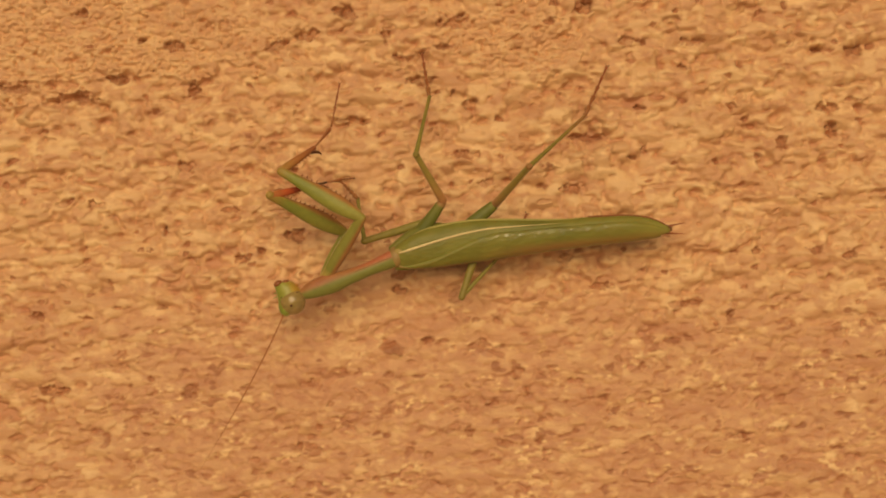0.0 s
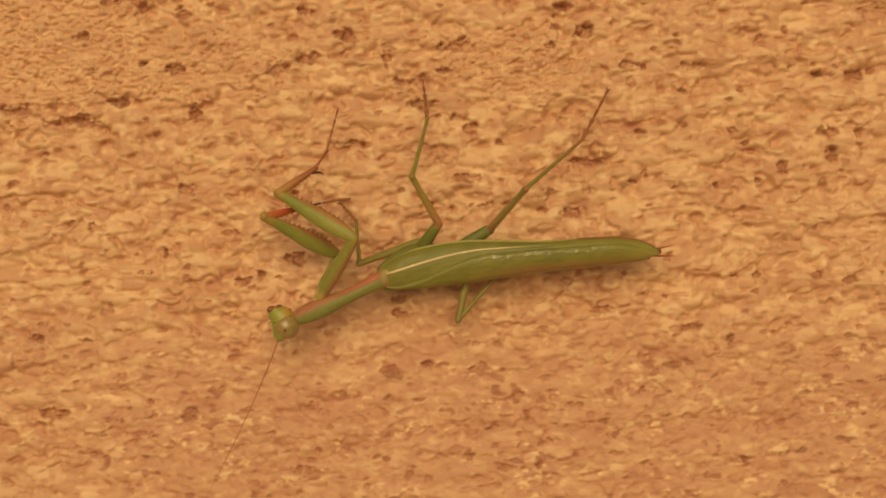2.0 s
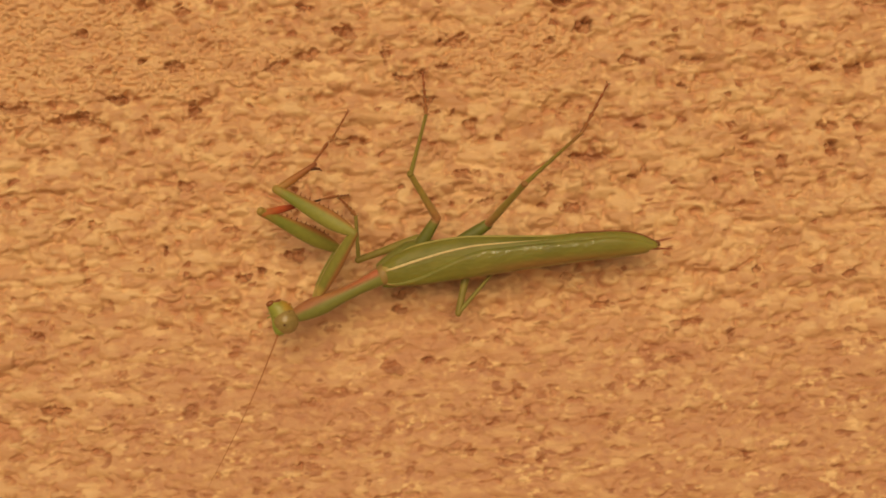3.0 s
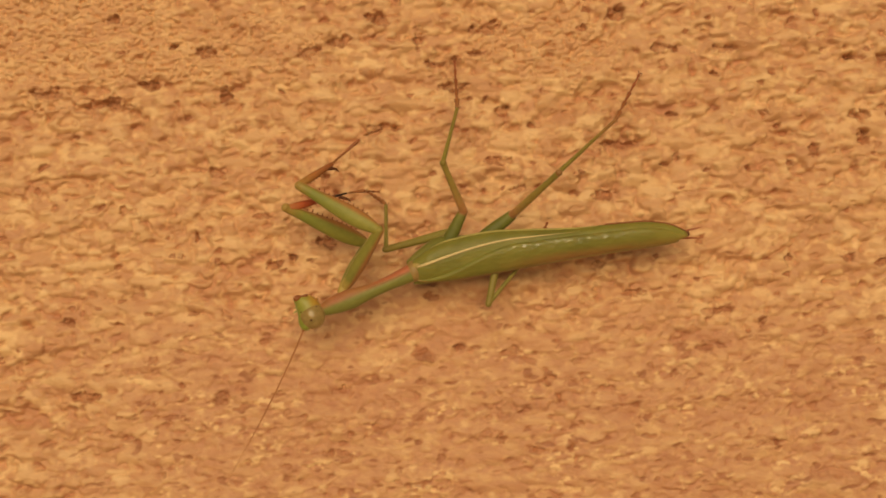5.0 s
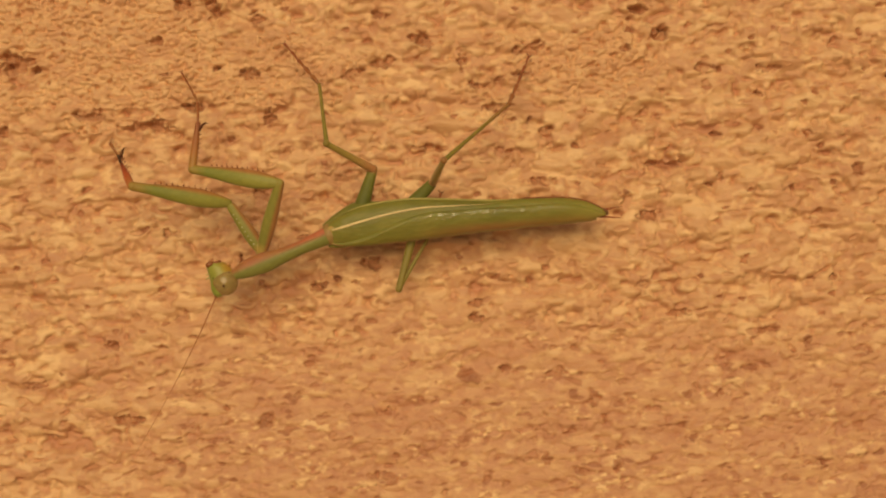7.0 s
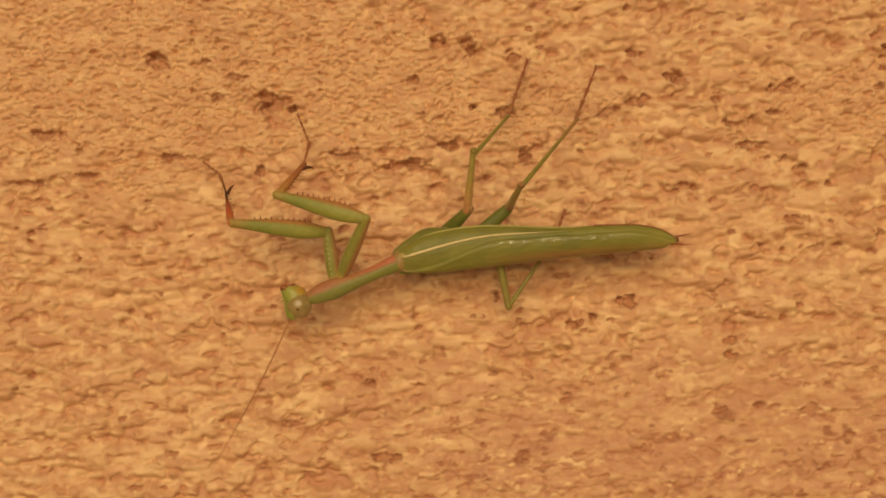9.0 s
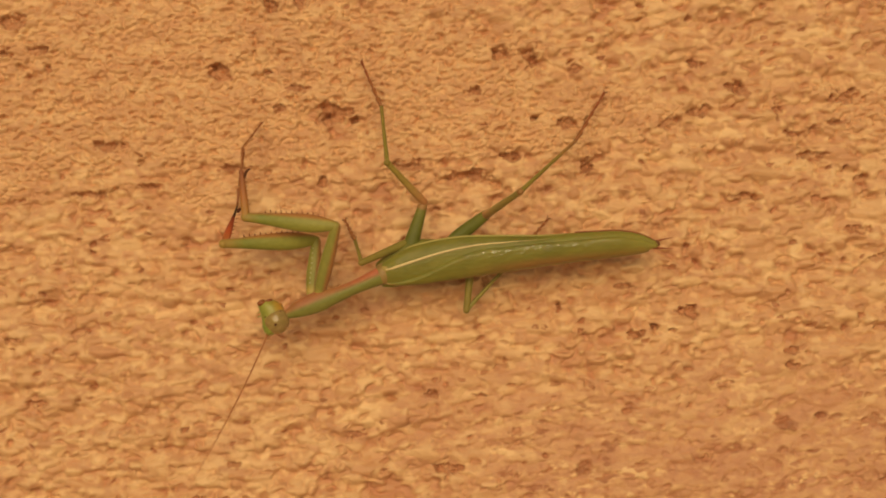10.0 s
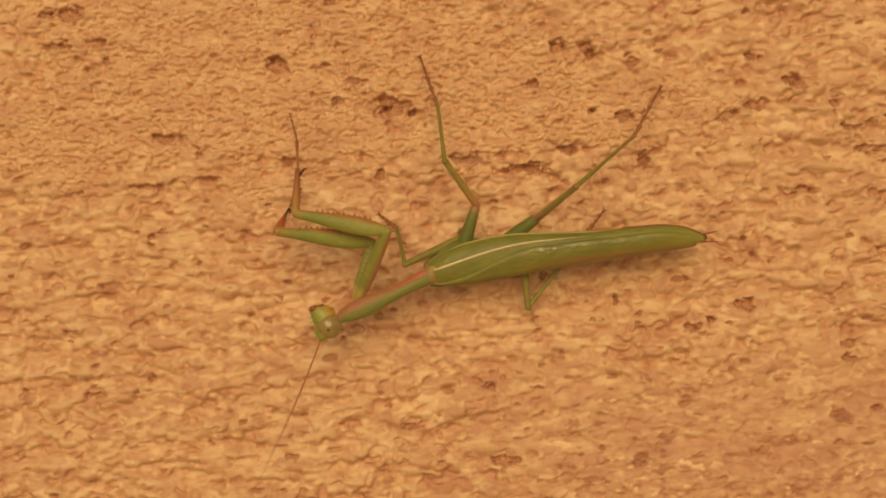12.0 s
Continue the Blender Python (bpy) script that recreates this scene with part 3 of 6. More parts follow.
seam = spline([-0.6, 1.4, 4.4, 7.4, 8.7, 12, 15, 20, 30, 38.5, 42, 44.0], [-1.1, -1.4, -1.0, -0.1, 0.45, 1.6, 2.3, 2.4, 2.3, 1.9, 1.0, 0.2])
vein = spline([0.6, 1.2, 5.5, 10.5, 14.8, 19.7, 25, 36], [0.60, 0.72, 1.65, 2.55, 2.95, 2.90, 2.75, 2.5])


def roof(x, y):
    """Height of the folded wings over the body's axis."""
    lo, hi = lower(x), upper(x)
    mid = 0.34 * lo + 0.66 * hi
    half = (hi - mid if y > mid else mid - lo) + 0.25
    ends = min(1, 0.45 + (x + 0.6) / 5.0) * min(1, 0.25 + (44.2 - x) / 8.0)
    q = min(1.0, abs((y - mid) / half))
    return ends * (2.5 * math.sqrt(max(1 - q * q, 0)) - 0.7)


def sheet(lo, hi, lift, x_from, x_to, nx=96, ny=22, thick=0.16, fold=0.0):
    bm = bmesh.new()
    top, low = [], []
    for i in range(nx + 1):
        x = x_from + (x_to - x_from) * i / nx
        a, b = lo(x), hi(x)
        b = max(b, a + 0.05)
        tr, lr = [], []
        for j in range(ny + 1):
            y = a + (b - a) * j / ny
            z = roof(x, y) + lift - fold * max(0.0, 1 - (b - y) / 0.9) ** 2 + 0.03 * noise.noise((x * 0.5, y * 1.2, lift))
            tr.append(bm.verts.new((x * MM, y * MM, z * MM)))
            lr.append(bm.verts.new((x * MM, y * MM, (z - thick) * MM)))
        top.append(tr)
        low.append(lr)
    for i in range(nx):
        for j in range(ny):
            bm.faces.new((top[i][j], top[i + 1][j], top[i + 1][j + 1], top[i][j + 1]))
            bm.faces.new((low[i][j], low[i][j + 1], low[i + 1][j + 1], low[i + 1][j]))
        for j in (0, ny):
            bm.faces.new((top[i][j], low[i][j], low[i + 1][j], top[i + 1][j]))
    for i in (0, nx):
        for j in range(ny):
            bm.faces.new((top[i][j], top[i][j + 1], low[i][j + 1], low[i][j]))
    return bm


def build_body():
    secs = [(x * MM, 0.5 * (upper(x) + lower(x)) * MM, -1.6 * MM, max(0.44 * (upper(x) - lower(x)), 0.25) * MM, (1.7 if x < 38 else 1.7 - (x - 38) * 0.2) * MM) for x in np.linspace(0.0, 43.6, 40)]
    part("abdomen", loft(secs, 20), BELLY, mantis, "green segmented abdomen under the wings")
    low_wing = part("wing", sheet(lambda x: seam(x) - 0.9, upper, 0.02, -0.5, 43.8), WING_LOW, mantis, "dark green under-lapped fore-wing")
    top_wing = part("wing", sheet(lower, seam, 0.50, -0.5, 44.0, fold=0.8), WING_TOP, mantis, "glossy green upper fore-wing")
    rib = [(x * MM, vein(x) * MM, (roof(x, vein(x)) + 0.06) * MM, (0.24 - 0.006 * x) * min(1, 0.4 + x / 3.0, (27.6 - x) / 9.0) * MM, 0.15 * MM) for x in np.linspace(0.3, 27, 60)]
    part("vein", loft(rib, 8), VEIN, low_wing, "cream-coloured wing vein")
    edge = [(x * MM, lower(x) * MM, (roof(x, lower(x)) + 0.12) * MM, (0.14 + 0.12 * min(1, x / 25)) * MM, 0.13 * MM) for x in np.linspace(0.0, 42.5, 60)]
    part("wing_edge", loft(edge, 8), MARGIN, top_wing, "brownish wing margin")
    pale = [(x * MM, (upper(x) - 0.10) * MM, (roof(x, upper(x) - 0.10) + 0.07) * MM, 0.17 * min(1, (x - 2) / 4, (31 - x) / 6) * MM, 0.13 * MM) for x in np.linspace(2.4, 30.0, 50)]
    part("wing_edge", loft(pale, 8), RIM, low_wing, "pale yellow-green wing margin")
    rim = [(x * MM, (upper(x) + 0.04) * MM, (roof(x, upper(x)) + 0.08) * MM, 0.13 * MM, 0.14 * MM) for x in np.linspace(31.0, 43.4, 40)]
    part("wing_edge", loft(rim, 8), THORN, low_wing, "brownish wing margin")
    # collar where the neck shield meets the wings
    part("collar", ball((-0.2 * MM, 0.0, -0.2 * MM), (1.4 * MM, 1.75 * MM, 1.45 * MM)), COLLAR, mantis, "olive-brown thorax collar")
    part("shoulder", ball((1.0 * MM, 0.75 * MM, 0.62 * MM), (1.6 * MM, 0.75 * MM, 0.75 * MM)), ROOT, mantis, "yellow-green wing root")
    part("shoulder", ball((0.2 * MM, -1.2 * MM, 0.0), (0.8 * MM, 0.4 * MM, 0.5 * MM)), ROOT, mantis, "yellow-green wing root")
    chest = [(-1.2, 1.1, -2.0, 0.7, 0.9), (1.2, 2.0, -2.2, 1.5, 1.5), (4.0, 2.9, -2.5, 2.0, 1.7), (7.0, 3.1, -2.6, 1.8, 1.7), (10.5, 2.8, -2.7, 1.5, 1.6), (15.0, 2.1, -2.6, 1.5, 1.4)]
    part("thorax", loft(smooth_secs([tuple(v * MM for v in k) for k in chest], 20), 16), CHEST, mantis, "dark green thorax that carries the legs")
    for dy, dz in ((0.35, 0.0), (-0.45, -0.3)):
        part("cercus", spike((42.6 * MM, dy * MM, -1.2 * MM), (47.0 * MM, (dy * 2.3) * MM, (dz - 1.0) * MM), 0.24 * MM), TARSUS, mantis, "short reddish tail feeler")
    part("tail", loft(smooth_secs([(41 * MM, 0.4 * MM, -0.8 * MM, 1.2 * MM, 1.0 * MM), (43 * MM, 0.2 * MM, -0.8 * MM, 0.9 * MM, 0.8 * MM), (44.6 * MM, 0.0, -0.9 * MM, 0.35 * MM, 0.35 * MM)], 8), 12), TAIL, mantis, "dark brown abdomen tip")


build_body()


def build_neck():
    """The long neck shield from the wings (origin) to the head (+x)."""
    keys = [(0.0, 0.0, 0.0, 1.45, 1.0), (2.0, 0.05, 0.1, 1.35, 1.1), (5.0, 0.1, 0.15, 1.15, 1.1), (8.5, 0.1, 0.2, 1.30, 1.15), (11.0, 0.0, 0.2, 1.65, 1.25), (13.0, -0.1, 0.1, 1.6, 1.2), (15.0, -0.15, 0.0, 1.3, 1.05), (16.2, -0.1, -0.1, 0.9, 0.8), (17.4, 0.0, -0.2, 0.6, 0.6)]
    neck = part("pronotum", loft(smooth_secs([tuple(v * MM for v in k) for k in keys], 40), 20), NECK, mantis, "long neck shield, pink-brown above and green at the sides")
    ridge = [(x * MM, -0.35 * MM, (1.15 + 0.1 * math.sin(x / 5)) * MM, 0.10 * MM, 0.05 * MM) for x in np.linspace(1.0, 13.5, 30)]
    part("keel", loft(ridge, 8), NECK, neck, "raised brown keel")
    return neck


PARTS["pronotum"] = build_neck()


def build_head():
    """Triangular head; x points on along the neck, y to the lower side, z out of the wall."""
    def at(r, u, o=0.0):
        a = radians(-21)
        r, u = r * math.cos(a) - u * math.sin(a), r * math.sin(a) + u * math.cos(a)
        return Vector((-r * MM, -u * MM, o * MM))

    # blunt crown, straight face, full cheek, narrowing to the mouth: height, face side, cheek side, half-depth
    keys = [(2.80, -1.35, 0.45, 0.5), (2.62, -2.05, 0.85, 1.15), (2.1, -2.25, 1.5, 1.6), (1.0, -1.95, 2.1, 1.85), (-0.4, -1.65, 2.15, 1.85), (-1.5, -1.6, 1.55, 1.6), (-2.4, -1.25, 0.65, 1.2), (-2.85, -0.75, -0.1, 0.45)]
    bm = loft(smooth_secs([(u, 0.5 * (lo + hi), 0, 0.5 * (hi - lo), d) for u, lo, hi, d in keys], 30), 36)
    for v in bm.verts:
        u, r, o = v.co
        v.co = at(r, u, o)
    head = part("head", bm, FACE, mantis, "triangular green head")
    for r, u, o, size in ((0.72, -0.52, 0.55, (2.02, 2.10, 1.80)), (-1.55, 2.40, 0.75, (0.72, 0.50, 0.80))):
        e = ball((0, 0, 0), tuple(s * MM for s in size), 28, 18)
        c = at(r, u, o)
        for v in e.verts:
            v.co += c
        part("eye", e, EYE if r > 0 else FAR_EYE, head, "smooth olive-brown compound eye" if r > 0 else "reddish-brown compound eye")
    for r, u, o, size in ((-0.55, 2.62, 0.65, (0.8, 0.3, 0.6)), (1.2, 2.0, 0.5, (0.5, 0.3, 0.5))):
        b = ball((0, 0, 0), tuple(s * MM for s in size), 14, 10)
        c = at(r, u, o)
        for v in b.verts:
            v.co += c
        part("crest", b, THORN if r < 0 else CREST, head, "orange-tinted crown of the head")
    part("pupil", ball(tuple(at(0.60, -1.10, 2.28)), (0.22 * MM, 0.20 * MM, 0.16 * MM), 10, 8), SPINE, head, "small dark spot in the eye")
    for r, u, o in ((1.45, 0.95, 1.55), (-1.0, 0.2, 1.45)):
        s = ball((0, 0, 0), (0.14 * MM, 0.14 * MM, 0.12 * MM), 8, 6)
        c = at(r, u, o)
        for v in s.verts:
            v.co += c
        part("ocellus", s, SPINE, head, "tiny dark simple eye")
    for (r0, u0), (r1, u1), o1, bow in (((-0.75, -2.65), (-14.6, -27.6), 1.5, (0.9, 0.5)), ((-0.85, -2.6), (-14.3, -26.4), -3.0, (0.9, 0.5))):
        a, b = at(r0, u0, 0.3), at(r1, u1, o1)
        part("antenna", spike(a, b, 0.09 * MM, bend=at(bow[0], bow[1], 0.2), n=7, rings=30), HAIR, head, "long thread-like brown antenna")
        part("antenna_base", ball(tuple(a), (0.28 * MM, 0.28 * MM, 0.28 * MM), 10, 8), HAIR, head)
    for r, u in ((-1.9, 1.2), (-1.95, 0.5)):
        part("palp", spike(at(r + 0.4, u, -0.2), at(r - 0.45, u - 0.5, 0.0), 0.16 * MM), FACE, head, "short mouth feeler")
    return head


PARTS["head"] = build_head()


def tarsus(length, r, joints=4):
    """A beaded foot."""
    secs = []
    for k in range(joints):
        a, b = length * k / joints, length * (k + 1) / joints
        rr = r * (1 - 0.12 * k)
        secs += [(a, 0, 0, 0.62 * rr, 0.62 * rr), (a + 0.5 * (b - a), 0, 0, 0.80 * rr, 0.80 * rr), (b - 0.12 * (b - a), 0, 0, 1.22 * rr, 1.22 * rr)]
    secs.append((length, 0, 0, 0.5 * r, 0.5 * r))
    return loft(secs, 9)


def build_foreleg(key, lengths, tibia_mat, word):
    cox, fem, tib, tar, tip = lengths
    bm = limb(cox + 1.3 * MM, [0.75, 1.0, 1.13, 1.08, 0.92, 0.75], 0.85)
    bmesh.ops.translate(bm, vec=(-1.3 * MM, 0, 0), verts=bm.verts)
    c = part("coxa", bm, COXA, mantis, "green front coxa with a brown edge")
    for k in range(8 if tibia_mat == TIBIA_DARK else 0):
        part("tubercle", ball((cox * (0.14 + 0.1 * k), 0.35 * MM, (0.82 + 0.10 * math.sin(0.42 * k)) * MM), (0.11 * MM, 0.11 * MM, 0.12 * MM), 8, 6), TUBERCLE, c)
    f = part("femur", limb(fem, [0.70, 1.20, 1.45, 1.42, 1.25, 1.02, 0.82, 0.72], 0.72, count=26, n=16), FEMUR, mantis, "thick green grasping femur with a spiny edge")
    for k in range(11):
        u = 0.20 + 0.058 * k
        y = -(1.36 - 0.85 * max(0, u - 0.35))
        long = 0.55 if k % 2 else 0.32
        part("spine", spike((u * fem, y * MM, 0.25 * MM), (u * fem + 0.10 * MM, (y - long) * MM, 0.45 * MM), 0.13 * MM), THORN, f)
    part("knee", ball((fem, 0, 0), (0.72 * MM, 0.74 * MM, 0.58 * MM), 12, 8), FEMUR, f)
    t = part("tibia", limb(tib, [0.62, 0.66, 0.60, 0.50, 0.40] if tibia_mat == TIBIA else [0.62, 0.64, 0.52, 0.34, 0.22, 0.14], 0.85), tibia_mat, mantis, word + " hooked front tibia")
    part("claw", spike((0.86 * tib, -0.30 * MM, 0), (1.02 * tib, -1.7 * MM, 0.1 * MM), 0.30 * MM, bend=(0.5 * MM, 0.0, 0)), SPINE, t, "dark curved claw")
    for k in range(6):
        u = 0.25 + 0.1 * k
        part("spine", spike((u * tib, -0.45 * MM, 0.1 * MM), (u * tib + 0.25 * MM, -0.95 * MM, 0.15 * MM), 0.09 * MM), THORN, t)
    a = part("tarsus", tarsus(tar, 0.27 * MM, joints=1), TARSUS, mantis, "thin front foot segment")
    b = part("tarsus_tip", tarsus(tip, 0.25 * MM), TARSUS, mantis, "thin reddish front foot")
    for s in (-1, 1):
        part("claw", spike((tip, 0, 0), (tip + 0.45 * MM, s * 0.32 * MM, 0), 0.07 * MM), SPINE, b)
    for n, ob in zip(("coxa", "femur", "tibia", "tarsus", "tip"), (c, f, t, a, b)):
        PARTS[key + n] = ob


def build_leg(key, lengths, word, hip=True):
    names = ("coxa", "femur", "tibia", "tarsus") if hip else ("femur", "tibia", "tarsus")
    for n, length in zip(names, lengths):
        if n == "coxa":
            bm = limb(length + 4.0 * MM, [0.9, 1.1, 1.1, 1.0, 0.85] if word == "hind" else [1.5, 1.3, 1.1, 0.92, 0.75], 0.7)
            bmesh.ops.translate(bm, vec=(-4.0 * MM, 0, 0), verts=bm.verts)
            ob = part("coxa", bm, HIP, mantis, word + " green leg coxa")
        elif n == "femur":
            ob = part("femur", limb(length, [0.70, 0.66, 0.60, 0.55, 0.48, 0.50] if hip else [0.72, 0.72, 0.68, 0.62, 0.56, 0.56], 0.9), THIGH if hip else SHIN, mantis, word + (" slender femur, reddish near the body" if hip else " slender olive femur"))
            part("knee", ball((length, 0, 0), (0.62 * MM, 0.56 * MM, 0.52 * MM), 12, 8), SHIN, ob)
        elif n == "tibia":
            ob = part("tibia", limb(length, [0.40, 0.34, 0.30, 0.29, 0.30], 1.0), SHIN, mantis, word + " thin green tibia")
            for s in (-1, 1):
                part("spur", spike((length * 0.97, 0, 0), (length + 0.55 * MM, s * 0.5 * MM, 0), 0.1 * MM), SPINE, ob)
        else:
            ob = part("tarsus", tarsus(length, 0.40 * MM, joints=5), TARSUS, mantis, word + " jointed reddish foot")
            for s in (-1, 1):
                part("claw", spike((length, 0, 0), (length + 0.55 * MM, s * 0.5 * MM, -0.1 * MM), 0.10 * MM), SPINE, ob)
        PARTS[key + n] = ob


build_foreleg("front_far_", (0.00805, 0.01512, 0.00983, 0.00306, 0.00614), TIBIA_DARK, "dark red")
build_foreleg("front_near_", (0.01170, 0.01443, 0.00729, 0.00599, 0.00724), TIBIA, "orange-brown")
build_leg("middle_near_", (0.00491, 0.01077, 0.01171, 0.01114), "middle")
build_leg("hind_near_", (0.00394, 0.01612, 0.01859, 0.01188), "hind")
build_leg("middle_far_", (0.01060, 0.00783, 0.00503), "middle", hip=False)
build_leg("hind_far_", (0.01100, 0.01346, 0.00591), "hind", hip=False)


# ---- keyed poses ----
def key(part_name, rows):
    """Rows of seconds, place in mm and turn in degrees."""
    ob = mantis if part_name == "mantis" else PARTS[part_name]
    walk(ob, [(t, pose(x * MM, y * MM, z * MM, rx, ry, rz)) for t, x, y, z, rx, ry, rz in rows])


def motions():
    key("mantis", [
        (0, -7.20, -7.83, 1498.76, 89.8, -5.8, 2.1),
        (1, -8.22, -7.84, 1499.28, 89.9, -5.5, 1.3),
        (2.5, -9.29, -7.89, 1499.30, 89.9, -5.7, 1.3),
        (4.8, -8.94, -7.85, 1497.84, 89.7, -8.0, 2.0),
        (5.5, -12.24, -7.82, 1497.24, 89.9, -7.0, 1.2),
        (5.8, -11.11, -7.88, 1497.79, 89.8, -7.5, 1.8),
        (6, -15.02, -7.80, 1498.77, 89.8, -6.7, 1.6),
        (6.1, -18.64, -7.78, 1501.94, 89.8, -6.1, 1.8),
        (6.2, -16.28, -7.79, 1502.24, 89.8, -6.9, 1.9),
        (6.4, -16.28, -7.79, 1498.52, 89.9, -6.2, 1.2),
        (6.5, -18.97, -7.85, 1500.63, 89.9, -5.7, 1.3),
        (6.6, -24.14, -7.83, 1502.07, 89.9, -2.7, 1.1),
        (6.8, -29.98, -7.78, 1507.33, 89.9, -6.0, 1.2),
        (7, -30.30, -7.87, 1506.80, 89.9, -4.4, 1.1),
        (7.2, -42.43, -7.48, 1507.32, 90.0, -0.9, 1.2),
        (7.4, -39.78, -7.74, 1508.05, 89.8, -7.7, 1.7),
        (7.5, -40.32, -7.80, 1507.19, 89.9, -4.3, 1.8),
        (7.7, -48.58, -8.03, 1508.29, 89.9, -5.9, 1.1),
        (8.1, -52.66, -8.03, 1508.54, 89.9, -5.3, 0.7),
        (8.5, -56.73, -8.02, 1508.79, 90.0, -4.8, 0.4),
        (8.9, -60.82, -8.02, 1509.05, 90.0, -4.2, -0.0),
        (9.3, -64.90, -8.02, 1509.30, 90.0, -3.6, -0.4),
        (9.5, -70.27, -7.98, 1512.27, 90.0, -0.9, 0.2),
        (9.7, -68.83, -7.94, 1511.01, 90.0, -4.4, 0.2),
        (10, -73.97, -7.94, 1508.84, 89.9, -5.9, 0.9),
        (10.5, -76.68, -7.86, 1509.56, 89.9, -6.8, 0.6),
        (11, -73.54, -7.76, 1509.13, 90.0, -6.0, 0.4),
        (12, -75.84, -7.85, 1507.72, 90.0, -7.3, 0.3),
    ])
    key("pronotum", [
        (0, -0.00, 0.00, -0.00, 0.6, -0.8, -164.0),
        (1, -0.00, -0.00, 0.00, 0.5, -0.4, -160.0),
        (2.5, -0.00, 0.00, 0.00, 0.4, 0.1, -160.1),
        (4.8, 0.00, 0.00, 0.00, 0.5, 0.0, -165.3),
        (5.5, 0.00, 0.00, 0.00, 0.4, -1.2, -161.1),
        (5.8, 0.00, -0.00, 0.00, 0.6, -2.4, -161.5),
        (6, -0.00, 0.00, 0.00, 0.4, -1.2, -164.0),
        (6.1, 0.00, 0.00, 0.00, 0.4, -2.7, -166.4),
        (6.2, 0.00, 0.00, -0.00, 0.6, -3.1, -163.4),
        (6.4, 0.00, 0.00, 0.00, 0.4, -2.3, -162.0),
        (6.5, 0.00, 0.00, 0.00, 0.4, -0.0, -161.4),
        (6.6, -0.00, 0.00, 0.00, 0.4, -1.7, -160.7),
        (6.8, 0.00, 0.00, 0.00, 0.3, -2.8, -164.8),
        (7, -0.00, -0.00, 0.00, 0.4, -3.7, -161.2),
        (7.2, -0.00, 0.00, 0.00, 0.5, -4.5, -158.5),
        (7.4, 0.00, 0.00, 0.00, 0.5, 0.3, -163.0),
        (7.5, -0.00, 0.00, 0.00, 0.6, 0.4, -159.7),
        (7.7, 0.00, 0.00, -0.00, 0.3, 0.9, -161.9),
        (8.1, 0.00, 0.00, -0.00, 0.2, -0.0, -161.9),
        (8.5, -0.00, 0.00, 0.00, 0.1, -0.9, -161.8),
        (8.9, 0.00, 0.00, -0.00, -0.0, -1.8, -161.8),
        (9.3, 0.00, 0.00, 0.00, -0.1, -2.7, -161.7),
        (9.5, 0.00, 0.00, 0.00, 0.1, -2.7, -159.3),
        (9.7, -0.00, 0.00, 0.00, 0.1, -2.7, -159.3),
        (10, -0.00, 0.00, -0.00, 0.2, -3.0, -163.3),
        (10.5, 0.00, 0.00, -0.00, 0.2, -1.0, -161.9),
        (11, -0.00, 0.00, 0.00, 0.1, -1.8, -160.5),
        (12, 0.00, 0.00, 0.00, 0.1, -1.9, -161.7),
    ])
    key("head", [
        (0, -17.90, -4.84, 0.03, 0.6, -0.8, -164.0),
        (1, -17.42, -5.91, 0.18, 0.5, -0.4, -160.0),
        (2.5, -16.93, -5.44, 0.03, 0.4, 0.1, -160.1),
        (4.8, -17.91, -4.14, -0.02, 0.5, 0.0, -165.3),
        (5.5, -17.33, -5.23, 0.26, 0.4, -1.2, -161.1),
        (5.8, -17.65, -5.39, 0.12, 0.6, -2.4, -161.5),
        (6, -17.70, -4.53, 0.18, 0.4, -1.2, -164.0),
        (6.1, -18.08, -3.98, 0.21, 0.4, -2.7, -166.4),
        (6.2, -17.48, -4.79, 0.16, 0.6, -3.1, -163.4),
        (6.4, -17.11, -5.12, 0.29, 0.4, -2.3, -162.0),
        (6.5, -17.41, -5.16, 0.12, 0.4, -0.0, -161.4),
        (6.6, -17.77, -5.95, 0.39, 0.4, -1.7, -160.7),
        (6.8, -18.16, -4.68, 0.45, 0.3, -2.8, -164.8),
        (7, -17.82, -5.76, 0.41, 0.4, -3.7, -161.2),
        (7.2, -17.69, -6.69, 0.83, 0.5, -4.5, -158.5),
        (7.4, -17.77, -4.55, 0.10, 0.5, 0.3, -163.0),
        (7.5, -17.32, -6.04, 0.01, 0.6, 0.4, -159.7),
        (7.7, -17.37, -5.24, -0.11, 0.3, 0.9, -161.9),
        (8.1, -17.36, -5.24, 0.06, 0.2, -0.0, -161.9),
        (8.5, -17.36, -5.24, 0.22, 0.1, -0.9, -161.8),
        (8.9, -17.36, -5.24, 0.37, -0.0, -1.8, -161.8),
        (9.3, -17.36, -5.23, 0.53, -0.1, -2.7, -161.7),
        (9.5, -17.31, -6.27, 0.43, 0.1, -2.7, -159.3),
        (9.7, -17.50, -6.26, 0.53, 0.1, -2.7, -159.3),
        (10, -18.40, -4.95, 0.41, 0.2, -3.0, -163.3),
        (10.5, -17.57, -5.05, 0.38, 0.2, -1.0, -161.9),
        (11, -17.58, -5.59, 0.58, 0.1, -1.8, -160.5),
        (12, -18.06, -5.39, 0.58, 0.1, -1.9, -161.7),
    ])
